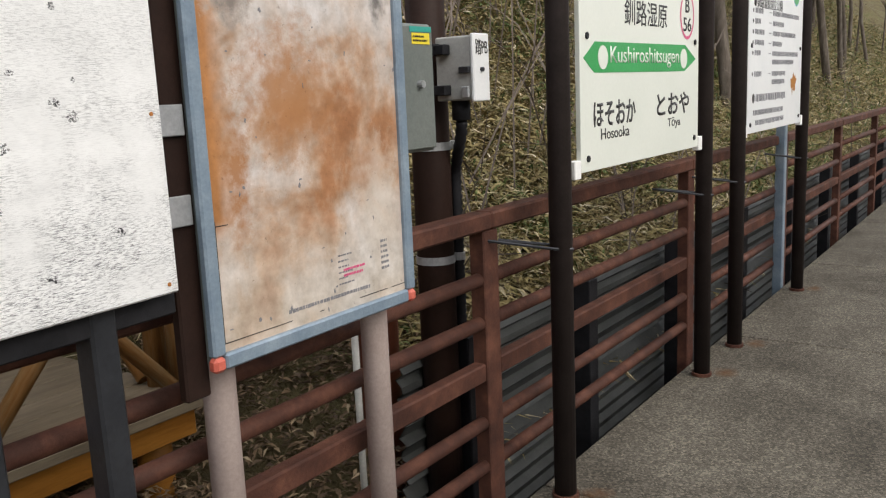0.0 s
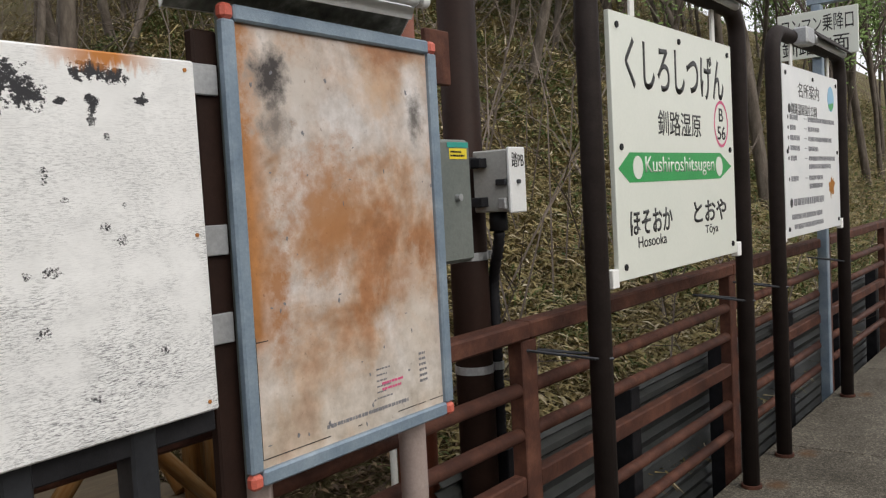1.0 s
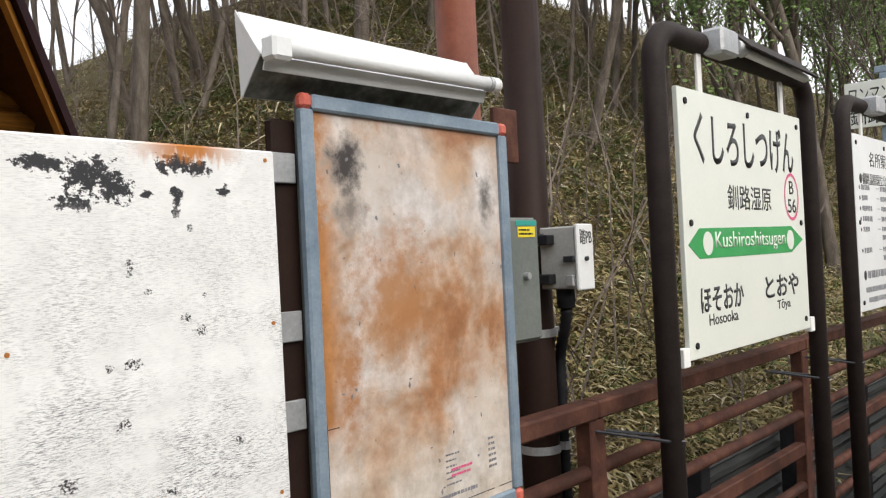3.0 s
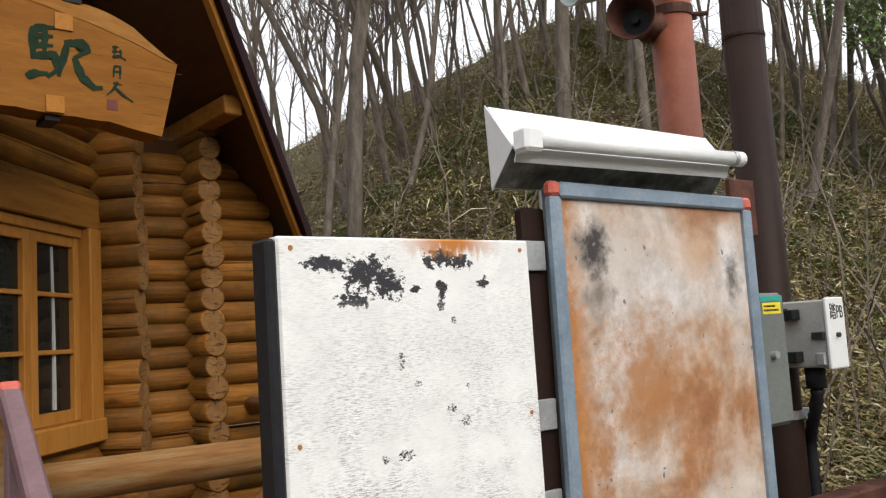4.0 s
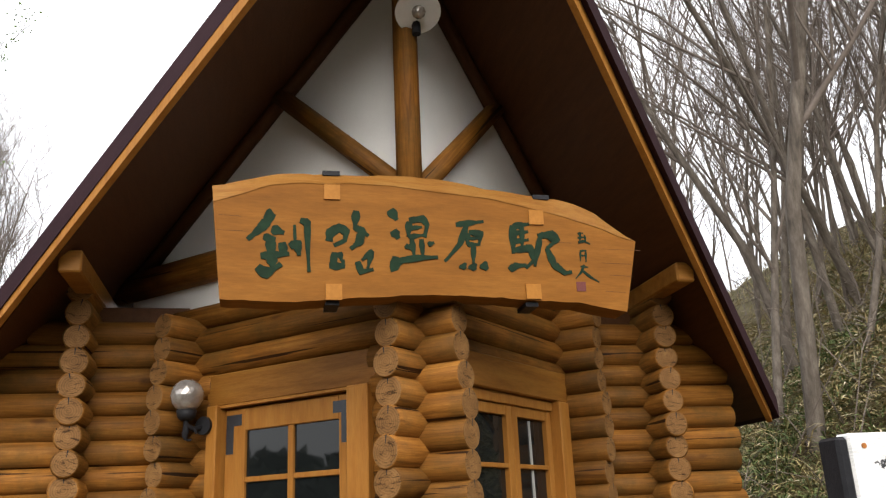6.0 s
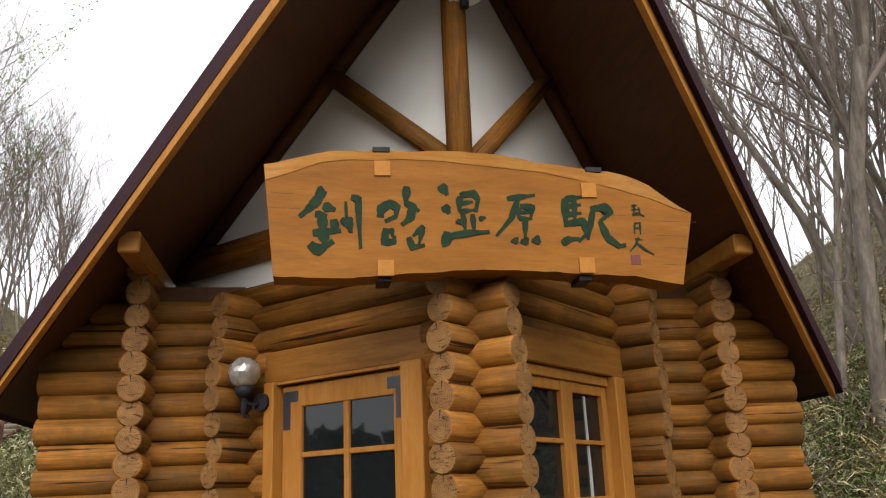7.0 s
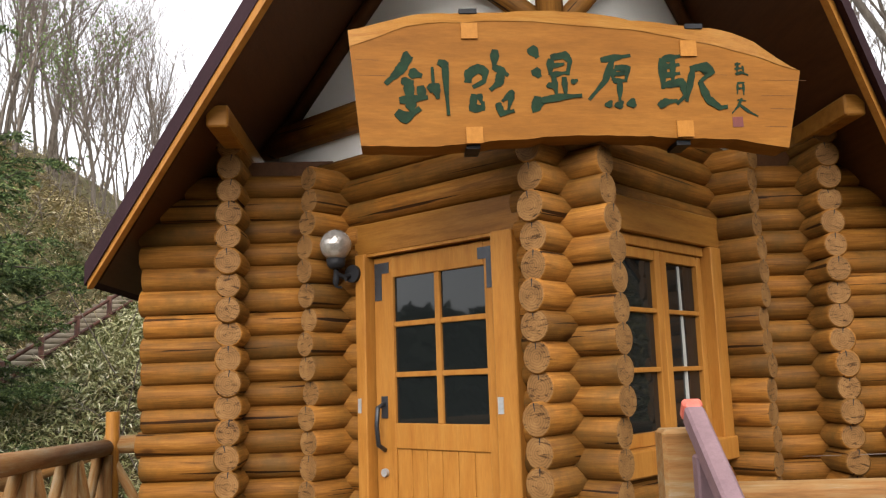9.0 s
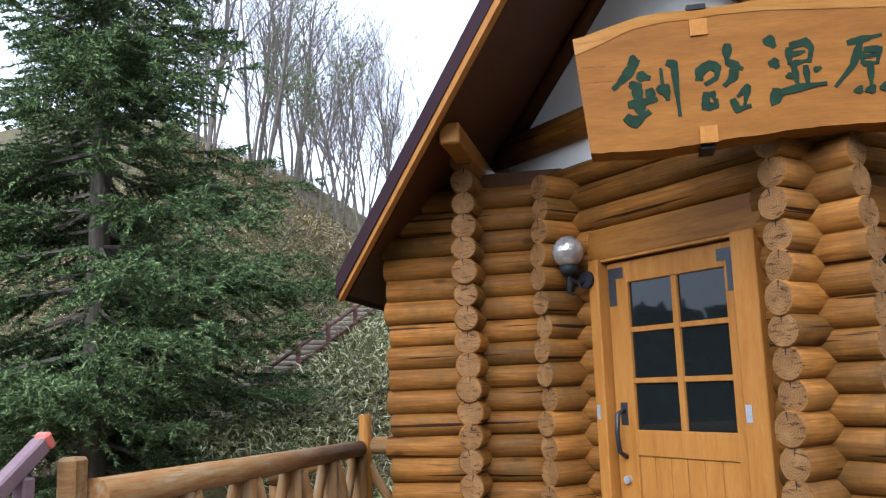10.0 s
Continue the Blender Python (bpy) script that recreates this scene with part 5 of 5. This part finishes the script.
    brush_letter(s, [(1.0, [(71.6, 307.6), (74.4, 308)]), (0.9, [(73, 308.6), (72.4, 303.6)]), (0.9, [(71.4, 305.6), (75, 306)]), (1.1, [(71.6, 303.2), (74.4, 304), (77.4, 302.6)]), (0.8, [(75, 307), (75.4, 304)])], f, 6)
    brush_letter(s, [(0.9, [(72, 299), (75.4, 299.4)]), (0.9, [(72.2, 298.6), (71.8, 294)]), (0.9, [(74.8, 299), (74.6, 293.6)]), (0.8, [(72.6, 296.6), (74.6, 296.8)])], f, 7)
    brush_letter(s, [(1.0, [(73.6, 292.2), (71.6, 288.4), (68.7, 285.4)]), (1.2, [(72, 289.6), (76, 286.2), (80.2, 283.8)]), (0.8, [(71.6, 291.4), (75.4, 291)])], f, 8)
    part("seal", box(0.687, 0.733, f - 0.002, f, 2.792, 2.838), SEAL_RED, s, "dark red square seal")
    for x, z in ((-0.452, 3.246), (0.513, 3.152), (-0.445, 2.775), (0.474, 2.787)):
        part("plug", box(x - 0.036, x + 0.036, -0.009, 0.0, z - 0.036, z + 0.036), PALE_WOOD, s, "pale square wood plug")
    for x, z in ((-0.452, 3.345), (0.56, 3.262)):
        part("strap", box(x - 0.04, x + 0.04, 0.035, 0.16, z, z + 0.022), BLACK, s, "black steel strap")
    for x in (-0.45, 0.47):
        part("strap", box(x - 0.03, x + 0.03, 0.02, 0.16, 2.722, 2.742), BLACK, s, "black steel strap")
    # the board splays: it hangs deeper and larger towards its right end
    focus = Vector((-0.76, -3.64, 1.785))
    for ob in s.children:
        for v in ob.data.vertices:
            v.co = focus + (v.co - focus) * (1 + 0.056 * (v.co.x + 0.975) / 1.985)


name_board()


def wall_lamp():
    s = thing("wall_lamp", "cut-glass globe lamp on a black iron bracket", "lamp", SHED @ pose(-1.145, 0.6, 2.512))
    bm = bmesh.new()
    bmesh.ops.create_icosphere(bm, subdivisions=3, radius=0.092)
    part("globe", bm, LAMP_GLASS, s, "faceted clear glass globe")
    part("holder", tube([(0, 0, -0.135), (0, 0, -0.115), (0, 0, -0.08)], 0.03, 16, radii=[0.03, 0.05, 0.055]), BLACK, s, smooth=True)
    part("bracket", tube([(0, 0, -0.12), (0, 0, -0.16), (0.04, 0.02, -0.18), (0.1, 0.06, -0.16)], 0.016, 8), BLACK, s, smooth=True)
    part("wall_plate", tube([(0.085, 0.03, -0.16), (0.115, 0.075, -0.16)], 0.05, 16), BLACK, s)
    part("finial", tube([(0, 0, -0.15), (0, 0, -0.2), (0, 0, -0.24)], 0.012, 8, radii=[0.014, 0.018, 0.006]), BLACK, s)
    part("scroll", tube([(0.02 + 0.035 * math.cos(a), 0.01, -0.205 + 0.035 * math.sin(a)) for a in [0.5 * k for k in range(11)]], 0.007, 6), BLACK, s)


wall_lamp()


# ---- deck, stairs and log railings ----
def deck():
    d = thing("timber_deck", "timber deck of weathered boards with stained edge beam", "deck")
    part("edge_beam", box(-4.5, 0.95, 1.33, 1.39, 0.2, 0.315, 0.006), WOOD, d)
    for i in range(24):
        y = 1.3 + i * 0.2
        part("plank", box(-4.6, 1.02, y, y + 0.192, 0.317, 0.362, 0.004), DECK, d)
    for x in (-3.8, -0.85, 0.85):
        part("support", tube([(x, 1.5, -0.4), (x, 1.5, 0.31)], 0.075, 12), WOOD, d, smooth=True)


deck()


def railing(name_label, a, b, posts, top=1.36, base=0.363, start=None):
    r = thing("log_railing", name_label, "railing", group="log railings of the deck")
    a, b = Vector(a), Vector(b)
    beam("top_rail", (*a, start or top), (*b, top), 0.065, OLD_WOOD, r, taper=0.88)
    for i in range(posts + 1):
        p = a.lerp(b, i / posts)
        head = (start or top) + (top - (start or top)) * i / posts
        beam("post", (*p, base), (*p, head - 0.05), 0.05, OLD_WOOD, r, sides=12)
        if i < posts:
            c = a.lerp(b, (i + 1) / posts)
            for k, (u, v) in enumerate(((p, c), (c, p))):
                off = Vector((b - a).yx).normalized() * (0.03 if k else -0.03)
                off.x = -off.x
                beam("brace", (*(u.lerp(v, 0.06) + off), head - 0.06), (*(v.lerp(u, 0.06) + off), base + 0.02), 0.034, OLD_WOOD, r, sides=10)
    return r


railing("weathered log railing with diagonal braces along the deck front", (-0.83, 1.44), (0.98, 1.44), 2, 1.345)
railing("weathered log railing with diagonal braces along the deck side", (-3.71, 1.39), (-4.0, 4.7), 5, 1.35, start=1.43)
railing("stained log railing behind the house wing", (-4.05, 4.8), (-3.0, 5.3), 2, 1.36)
railing("stained log railing at the side of the deck", (0.98, 1.6), (1.0, 4.6), 3, 1.345)
railing("stained log railing of the walkway beyond the deck", (-5.3, 5.9), (-4.25, 5.2), 3, 1.3, 0.0, start=1.0)


def tall_post(x, y, z):
    s = thing("railing_post", "tall round stained post at the corner of the railing", "post")
    beam("shaft", (x, y, 0.363), (x, y, z), 0.048, WOOD, s, sides=12)


tall_post(-3.99, 4.8, 1.59)


def stair_rail(x):
    s = thing("stair_handrail", "mauve-brown painted steel stair handrail with red end", "handrail", group="stair handrails")
    part("rail", box(-0.028, 0.028, -1.15, -0.031, -0.03, 0.03, 0.008), RUST_MAUVE, s, m=pose(x, 1.25, 1.645, 35, 0, 0))
    part("end_cap", box(-0.0285, 0.0285, -0.03, 0.004, -0.0305, 0.0305, 0.008), RED_PLASTIC, s, "reddish worn end", m=pose(x, 1.25, 1.645, 35, 0, 0))
    part("post", box(x - 0.026, x + 0.026, 1.12, 1.175, 0.0, 1.52, 0.006), RUST_MAUVE, s)
    part("post", box(x - 0.026, x + 0.026, 0.4, 0.455, 0.0, 1.02, 0.006), RUST_MAUVE, s)
    part("newel", box(x - 0.075, x + 0.05, 1.29, 1.4, 0.363, 1.58, 0.012) if x > -2 else box(x - 0.005, x + 0.075, 1.3, 1.385, 0.363, 1.572, 0.012), OLD_WOOD, s, "square wooden newel post")


stair_rail(-0.915)
stair_rail(-3.8)


def steps():
    s = thing("entrance_steps", "two concrete steps up to the deck", "steps", kind="structure")
    part("step", slab([(-3.78, 0.55), (-0.94, 0.55), (-0.94, 1.27), (-3.78, 1.27)], 0.001, 0.12), CONCRETE, s)
    part("step", slab([(-3.78, 0.9), (-0.94, 0.9), (-0.94, 1.27), (-3.78, 1.27)], 0.121, 0.24), CONCRETE, s)


steps()


# ---- hillside ----
def blades(name, count, region, size, mat, label, seed, lift=0.0, flat=0.6):
    rnd = random.Random(seed)
    verts, faces = [], []
    while len(faces) < count:
        x, y = region(rnd)
        z = height(x, y) + lift
        ln, w = rnd.uniform(*size), rnd.uniform(0.005, 0.012)
        a, el = rnd.uniform(0, 6.283), rnd.uniform(-0.2, 1.3) * flat
        d = Vector((math.cos(a) * math.cos(el), math.sin(a) * math.cos(el), math.sin(el))) * ln
        s = Vector((-math.sin(a), math.cos(a), rnd.uniform(-0.6, 0.6))).normalized() * w
        p = Vector((x, y, z + rnd.uniform(0.0, 0.12)))
        i = len(verts)
        verts += [p - s * 0.4, p + d * 0.5 - s, p + d + Vector((0, 0, -0.3 * ln)), p + d * 0.5 + s]
        faces.append((i, i + 1, i + 2, i + 3))
    me = bpy.data.meshes.new(name)
    me.from_pydata(verts, [], faces)
    me.materials.append(mat)
    return tagged(new(name, me), label, "undergrowth", kind="stuff")


def near_bank(rnd):
    y = 0.5 + abs(rnd.gauss(0, 1)) * 4.0
    x = 1.75 + abs(rnd.gauss(0, 1)) * (4.0 + y)
    return x, y


def house_side(rnd):
    return rnd.uniform(1.0, 10), rnd.uniform(1.9, 17)


def left_bank(rnd):
    while True:
        x, y = rnd.uniform(-13, -2.6), rnd.uniform(6.2, 18)
        # keep the log stair clear
        if abs((x + 6.53) * 2.38 - (y - 8.08) * 0.75) > 1.6 or y > 11:
            return x, y


def far_right(rnd):
    return rnd.uniform(7, 40), 0.6 + abs(rnd.gauss(0, 1)) * 5


def low_ground(rnd):
    return rnd.uniform(-0.8, 2.4), rnd.uniform(0.2, 2.4)


blades("dry_bamboo_grass", 120000, near_bank, (0.07, 0.24), DRY_LEAF, "dry straw-coloured dwarf bamboo covering the bank", 1)
blades("dry_bamboo_grass", 45000, house_side, (0.1, 0.3), DRY_LEAF, "dry straw-coloured dwarf bamboo beside the house", 2)
blades("dry_bamboo_grass", 65000, left_bank, (0.1, 0.3), DRY_LEAF, "dry straw-coloured dwarf bamboo on the far bank", 3)
blades("dry_bamboo_grass", 60000, far_right, (0.1, 0.36), DRY_LEAF, "dry straw-coloured dwarf bamboo along the platform bank", 14)
blades("green_undergrowth", 26000, far_right, (0.1, 0.34), GREEN_LEAF, "green undergrowth along the platform bank", 15, 0.02, 0.9)
blades("leaf_litter", 24000, low_ground, (0.03, 0.08), LITTER, "fallen brown leaves behind the fence", 4, flat=0.2)


def stair_side(rnd):
    y = rnd.uniform(6.3, 12)
    return -6.9 + 0.31 * (y - 8.08) + abs(rnd.gauss(0, 1)) * 1.6 + 0.45, y


blades("pale_bamboo_grass", 26000, stair_side, (0.12, 0.32), PALE_LEAF, "pale green and straw dwarf bamboo below the log stair", 17, 0.04, 0.8)


def far_cover(rnd):
    while True:
        x, y = rnd.uniform(-22, 38), rnd.uniform(4, 34)
        if height(x, y) > 1.2:
            return x, y


blades("dry_bamboo_grass", 40000, far_cover, (0.25, 0.7), DRY_LEAF, "dry straw-coloured dwarf bamboo high on the banks", 12, 0.0, 0.9)
blades("green_undergrowth", 9000, far_cover, (0.15, 0.45), GREEN_LEAF, "green shoots high on the banks", 13, 0.0, 0.9)


def clumps(rnd_seed, area, n):
    rnd = random.Random(rnd_seed)
    spots = [(rnd.uniform(*area[0]), rnd.uniform(*area[1]), rnd.uniform(0.25, 0.8)) for _ in range(n)]

    def pick(r):
        x, y, s = r.choice(spots)
        return x + r.gauss(0, s * 0.5), y + r.gauss(0, s * 0.5)
    return pick


blades("green_undergrowth", 34000, clumps(5, ((1.8, 13), (0.8, 9)), 150), (0.06, 0.2), GREEN_LEAF, "fresh green shoots among the dry bamboo", 6, 0.03, 0.9)
blades("green_undergrowth", 9000, clumps(7, ((0.8, 9), (3.0, 13)), 90), (0.06, 0.2), GREEN_LEAF, "green bushes beside the house", 8, 0.03, 0.9)
blades("green_undergrowth", 15000, clumps(9, ((-10, -3), (6.8, 12)), 60), (0.06, 0.2), GREEN_LEAF, "green bushes on the far bank", 10, 0.03, 0.9)


# ---- trees ----
def bare_tree_mesh(seed, tall, spread, radius, twig_levels=3, lean=0.0):
    """Trunk and limbs as two meshes."""
    rnd = random.Random(seed)
    trunk, limbs = bmesh.new(), bmesh.new()

    def grow(bm, p, d, ln, r, level):
        segs = 4 if level == 0 else 3
        pts, radii = [p], [r]
        for i in range(segs):
            d = (d + Vector((rnd.gauss(0, 0.16 if level else 0.09), rnd.gauss(0, 0.16 if level else 0.09), 0.05 + (0.06 if level else 0)))).normalized()
            pts.append(pts[-1] + d * ln / segs)
            radii.append(r * (1 - (i + 1) / segs * (0.62 if level == 0 else 0.72)))
        tube(pts, r, (7, 5, 4, 3)[min(level, 3)], bm, caps=False, radii=radii)
        if level >= twig_levels:
            return
        for k in range((9, 6, 4)[min(level, 2)]):
            f = rnd.uniform(0.3 if level == 0 else 0.2, 1.0)
            i = min(int(f * segs), segs - 1)
            at = pts[i].lerp(pts[i + 1], f * segs - i)
            a = rnd.uniform(0, 6.283)
            out = Vector((math.cos(a), math.sin(a), rnd.uniform(0.2, 1.4) / spread)).normalized()
            nd = (d * 0.6 + out).normalized()
            grow(limbs, at, nd, ln * rnd.uniform(0.32, 0.6), max(radii[i] * 0.5, 0.006), level + 1)
    grow(trunk, Vector((0, 0, -0.3)), Vector((lean, rnd.uniform(-0.1, 0.1), 1)).normalized(), tall, radius, 0)
    return trunk, limbs


TREES = []
for i, (tall, spread, radius, lean) in enumerate(((9.5, 1.0, 0.082, 0.12), (8.0, 1.1, 0.062, -0.2), (11, 0.9, 0.095, 0.05), (7.0, 1.2, 0.05, 0.3), (9.0, 1.0, 0.07, -0.12), (6.0, 1.3, 0.04, 0.16))):
    t, l = bare_tree_mesh(40 + i, tall, spread, radius, 3, lean)
    tr = thing("bare_tree", "leafless grey-brown tree on the bank", "tree", pose(0, 0, 0), group="bare trees on the bank")
    part("trunk", t, BARK, tr, smooth=True)
    part("crown", l, TWIG, tr, smooth=True)
    TREES.append(tr)

rnd = random.Random(11)
spots = []
for _ in range(9000):
    if len(spots) >= 250:
        break
    swath = (-38, -25) if len(spots) < 13 else (-85, -60) if len(spots) < 40 else (19, 29) if len(spots) < 85 else (19, 43) if len(spots) < 120 else (-62, -36) if len(spots) < 150 else (-84, -24)
    a, dist = radians(rnd.uniform(*swath)), rnd.uniform(8, 36)
    x, y = -1.5 - dist * math.sin(a), -1.4 + dist * math.cos(a)
    if (a > 0 and dist < 18) or (a < -1.1 and dist < 11) or -0.42 < a < 0.33:
        continue
    if (y < 3.0 and x < 9) or y < 1.6 or height(x, y) < (2.2 if x < 9 else 1.0) or any((x - p) ** 2 + (y - q) ** 2 < 0.7 for p, q in spots):
        continue
    spots.append((x, y))
for i, (x, y) in enumerate(spots):
    m = pose(x, y, height(x, y) - 0.05, 0, 0, rnd.uniform(0, 360)) @ Matrix.Scale(rnd.uniform(0.7, 1.05) * (0.66 if x < -4 else 1.0), 4)
    if i < len(TREES):
        TREES[i].matrix_basis = m
    else:
        c = copy_thing(TREES[i % len(TREES)], m)
        c.scale = m.to_scale()


for deg, dist, lean, turn, size in ((-31, 13, -20, 30, 0.95), (-33.5, 12, -27, 140, 0.9), (-35, 14, -30, 77, 1.0)):
    x, y = -1.5 - dist * math.sin(radians(deg)), -1.4 + dist * math.cos(radians(deg))
    m = pose(x, y, height(x, y) - 0.1, 0, lean, 0) @ pose(0, 0, 0, 0, 0, turn) @ Matrix.Scale(size, 4)
    tagged(copy_thing(TREES[(0, 2, 4)[turn % 3]], m), "leafless grey-brown tree leaning over the bank").scale = m.to_scale()


def fir(m, tall, seed, label):
    """Whorls of drooping boughs, each with flat sprays of needles."""
    rnd = random.Random(seed)
    s = thing("fir_tree", label, "tree", m)
    part("trunk", tube([(0, 0, -0.3), (0, 0, tall * 0.5), (0, 0, tall)], 0.15, 9, radii=[0.15, 0.08, 0.015]), BARK, s, smooth=True)
    wood = bmesh.new()
    verts, faces = [], []
    z = 1.0
    up = Vector((0, 0, 1))
    while z < tall:
        reach = min(2.95 * (1 - z / tall) + 0.06, 1.2 + 0.78 * (z - 1.0))
        for k in range(rnd.randint(7, 9)):
            a = rnd.uniform(0, 6.283)
            r = reach * rnd.choice((0.5, 0.65, 0.8, 0.92, 1.0, 1.05, 1.18))
            d = Vector((math.cos(a), math.sin(a), 0))
            sd = Vector((-d.y, d.x, 0))
            sag, lift = rnd.uniform(0.25, 0.5), rnd.uniform(0.2, 0.42)
            pts = [Vector((0, 0, z)) + d * r * f + up * (-sag * r * f + lift * r * f * f) for f in (0, 0.35, 0.7, 1)]
            tube(pts, 0.02, 3, wood, caps=False, radii=[0.024, 0.016, 0.01, 0.003])
            for b in range(int(17 * r) + 6):
                f = rnd.uniform(0.12, 1.0)
                i = min(int(f * 3), 2)
                p0 = pts[i].lerp(pts[i + 1], f * 3 - i)
                side = rnd.choice((-1, 1))
                ln = (0.4 * r * (1.04 - f) + 0.1) * rnd.uniform(0.6, 1.15)
                way = (d * rnd.uniform(0.45, 1.0) + sd * side * rnd.uniform(0.3, 1.0) + up * rnd.uniform(-0.5, 0.12)).normalized()
                for _ in range(int(ln * 160) + 10):
                    u = rnd.random()
                    p = p0 + way * ln * u + up * (-0.12 * ln * u * u)
                    g = (way * rnd.uniform(0.3, 1.0) + Vector((rnd.gauss(0, 0.5), rnd.gauss(0, 0.5), rnd.gauss(0.05, 0.4)))).normalized() * rnd.uniform(0.035, 0.065)
                    q = g.cross(Vector((rnd.gauss(0, 1), rnd.gauss(0, 1), rnd.gauss(0, 1)))).normalized() * rnd.uniform(0.006, 0.0105)
                    i2 = len(verts)
                    verts += [p - q, p + q, p + g]
                    faces.append((i2, i2 + 1, i2 + 2))
        z += rnd.uniform(0.15, 0.24)
    tagged(part("branchwork", wood, BARK, s), kind="stuff")
    me = bpy.data.meshes.new("needles")
    me.from_pydata(verts, [], faces)
    me.materials.append(NEEDLE)
    ob = new("needles", me)
    ob.parent = s


fir(pose(-7.2, 5.85, -0.1), 10.8, 3, "dark green fir tree beside the deck")

# ---- leafy young trees and bare saplings ----
def young_tree(m, seed, label, leaves=7000):
    rnd = random.Random(seed)
    s = thing("young_leaf_tree", label, "tree", m)
    t, l = bare_tree_mesh(seed, 5.5, 1.1, 0.06, 3, 0.1)
    tips = [v.co.copy() for v in l.verts]
    part("trunk", t, BARK, s, smooth=True)
    part("crown", l, TWIG, s, smooth=True)
    verts, faces = [], []
    for _ in range(leaves):
        p = rnd.choice(tips) + Vector((rnd.gauss(0, 0.1), rnd.gauss(0, 0.1), rnd.gauss(0, 0.1)))
        q = Vector((rnd.gauss(0, 1), rnd.gauss(0, 1), rnd.gauss(0, 1))).normalized() * rnd.uniform(0.02, 0.05)
        g = q.orthogonal().normalized() * rnd.uniform(0.015, 0.03)
        i = len(verts)
        verts += [p - q, p + g, p + q, p - g]
        faces.append((i, i + 1, i + 2, i + 3))
    me = bpy.data.meshes.new("foliage")
    me.from_pydata(verts, [], faces)
    me.materials.append(BUD)
    new("foliage", me).parent = s


for k, (x, y) in enumerate(((9.5, 2.2), (12.5, 3.2), (15.5, 2.6), (19.0, 4.2), (11.0, 5.0), (23, 3.6), (10.5, 3.4), (13.8, 1.9), (17.0, 3.4), (21.0, 2.4), (26.0, 3.2), (31.0, 2.6), (-9.6, 17.5))):
    young_tree(pose(x, y, height(x, y) - 0.1, 0, 0, 47 * k), 70 + k, "slender tree with fresh green leaves on the bank", 7000 if x > 0 else 2500)


def saplings(name, count, region, seed, label):
    rnd = random.Random(seed)
    bm = bmesh.new()
    for _ in range(count):
        x, y = region(rnd)
        z, h = height(x, y), rnd.uniform(0.5, 2.4)
        a, lean = rnd.uniform(0, 6.283), rnd.uniform(0.2, 1.1)
        if y + math.sin(a) * lean * h < 0.7:
            a = -a
        if x > 0 and x + math.cos(a) * lean * h < 2.4:
            a = math.pi - a
        top = Vector((x + math.cos(a) * lean * h, y + math.sin(a) * lean * h, z + h))
        base = Vector((x, y, z - 0.05))
        mid = base.lerp(top, 0.5) + Vector((rnd.gauss(0, 0.12), rnd.gauss(0, 0.12), 0.16 * h))
        tube([base, mid, top], 0.01, 3, bm, caps=False, radii=[0.008, 0.006, 0.002])
        for _ in range(7):
            f = rnd.uniform(0.0, 1.0)
            p = mid.lerp(top, f) if rnd.random() < 0.7 else base.lerp(mid, f)
            tube([p, p + Vector((rnd.gauss(0, 0.3), rnd.gauss(0, 0.3), rnd.uniform(-0.1, 0.4)))], 0.005, 3, bm, caps=False, radii=[0.004, 0.0015])
    tagged(part(name, bm, TWIG), label, "undergrowth", kind="stuff")


saplings("bare_saplings", 240, house_side, 31, "thin leafless saplings beside the house")
saplings("bare_saplings", 130, near_bank, 32, "thin leafless saplings on the bank")
saplings("bare_saplings", 160, left_bank, 33, "thin leafless saplings on the far bank")


# ---- log stair on the far bank ----
def hill_stairs():
    s = thing("hillside_stairs", "log-edged path stairs with brown rail climbing the bank", "stairs")
    a, b = Vector((-6.53, 8.08)), Vector((-5.55, 11.2))
    n = 24
    side = Vector((-(b - a).y, (b - a).x)).normalized()

    line = [a.lerp(b, i / (n - 1)) for i in range(n)]
    level = [1.66 + 1.62 * i / (n - 1) for i in range(n)]
    for p, z in zip(line, level):
        u, v = p + side * 0.06, p + side * 0.6
        part("tread", tube([(*u, z + 0.1), (*v, z + 0.13)], 0.045, 8), DECK, s, smooth=True)
    for i in range(0, n, 4):
        part("post", tube([(*line[i], level[i] - 0.7), (*line[i], level[i] + 0.42)], 0.035, 8), RUST_RAIL, s, smooth=True)
    for dz in (0.18, 0.38):
        part("rail", tube([(*p, z + dz) for p, z in list(zip(line, level))[::4]], 0.022, 8), RUST_RAIL, s, smooth=True)


hill_stairs()


# ---- woods across the track ----
def wood_wall():
    rnd = random.Random(21)
    verts, faces = [], []
    for _ in range(30000):
        if rnd.random() < 0.6:
            x, y = rnd.uniform(-45, 60), rnd.uniform(-24, -15)
        else:
            x, y = rnd.uniform(-30, -19), rnd.uniform(-20, 6)
        tall = (6.5 if y < -14 else 4.2) + 2.6 * noise.noise(Vector((x * 0.2, y * 0.2, 0)))
        z = -0.9 + tall * rnd.random() ** 0.8
        p = Vector((x, y, z))
        q = Vector((rnd.gauss(0, 1), rnd.gauss(0, 1), rnd.gauss(0, 1))).normalized() * rnd.uniform(0.35, 0.9)
        g = q.orthogonal().normalized() * rnd.uniform(0.3, 0.7)
        i = len(verts)
        verts += [p - q, p + g, p + q, p - g]
        faces.append((i, i + 1, i + 2, i + 3))
    me = bpy.data.meshes.new("far_woods")
    me.from_pydata(verts, [], faces)
    me.materials.append(DARK_WOODS)
    tagged(new("far_woods", me), "dark green woods across the track", "woods", kind="stuff")


wood_wall()
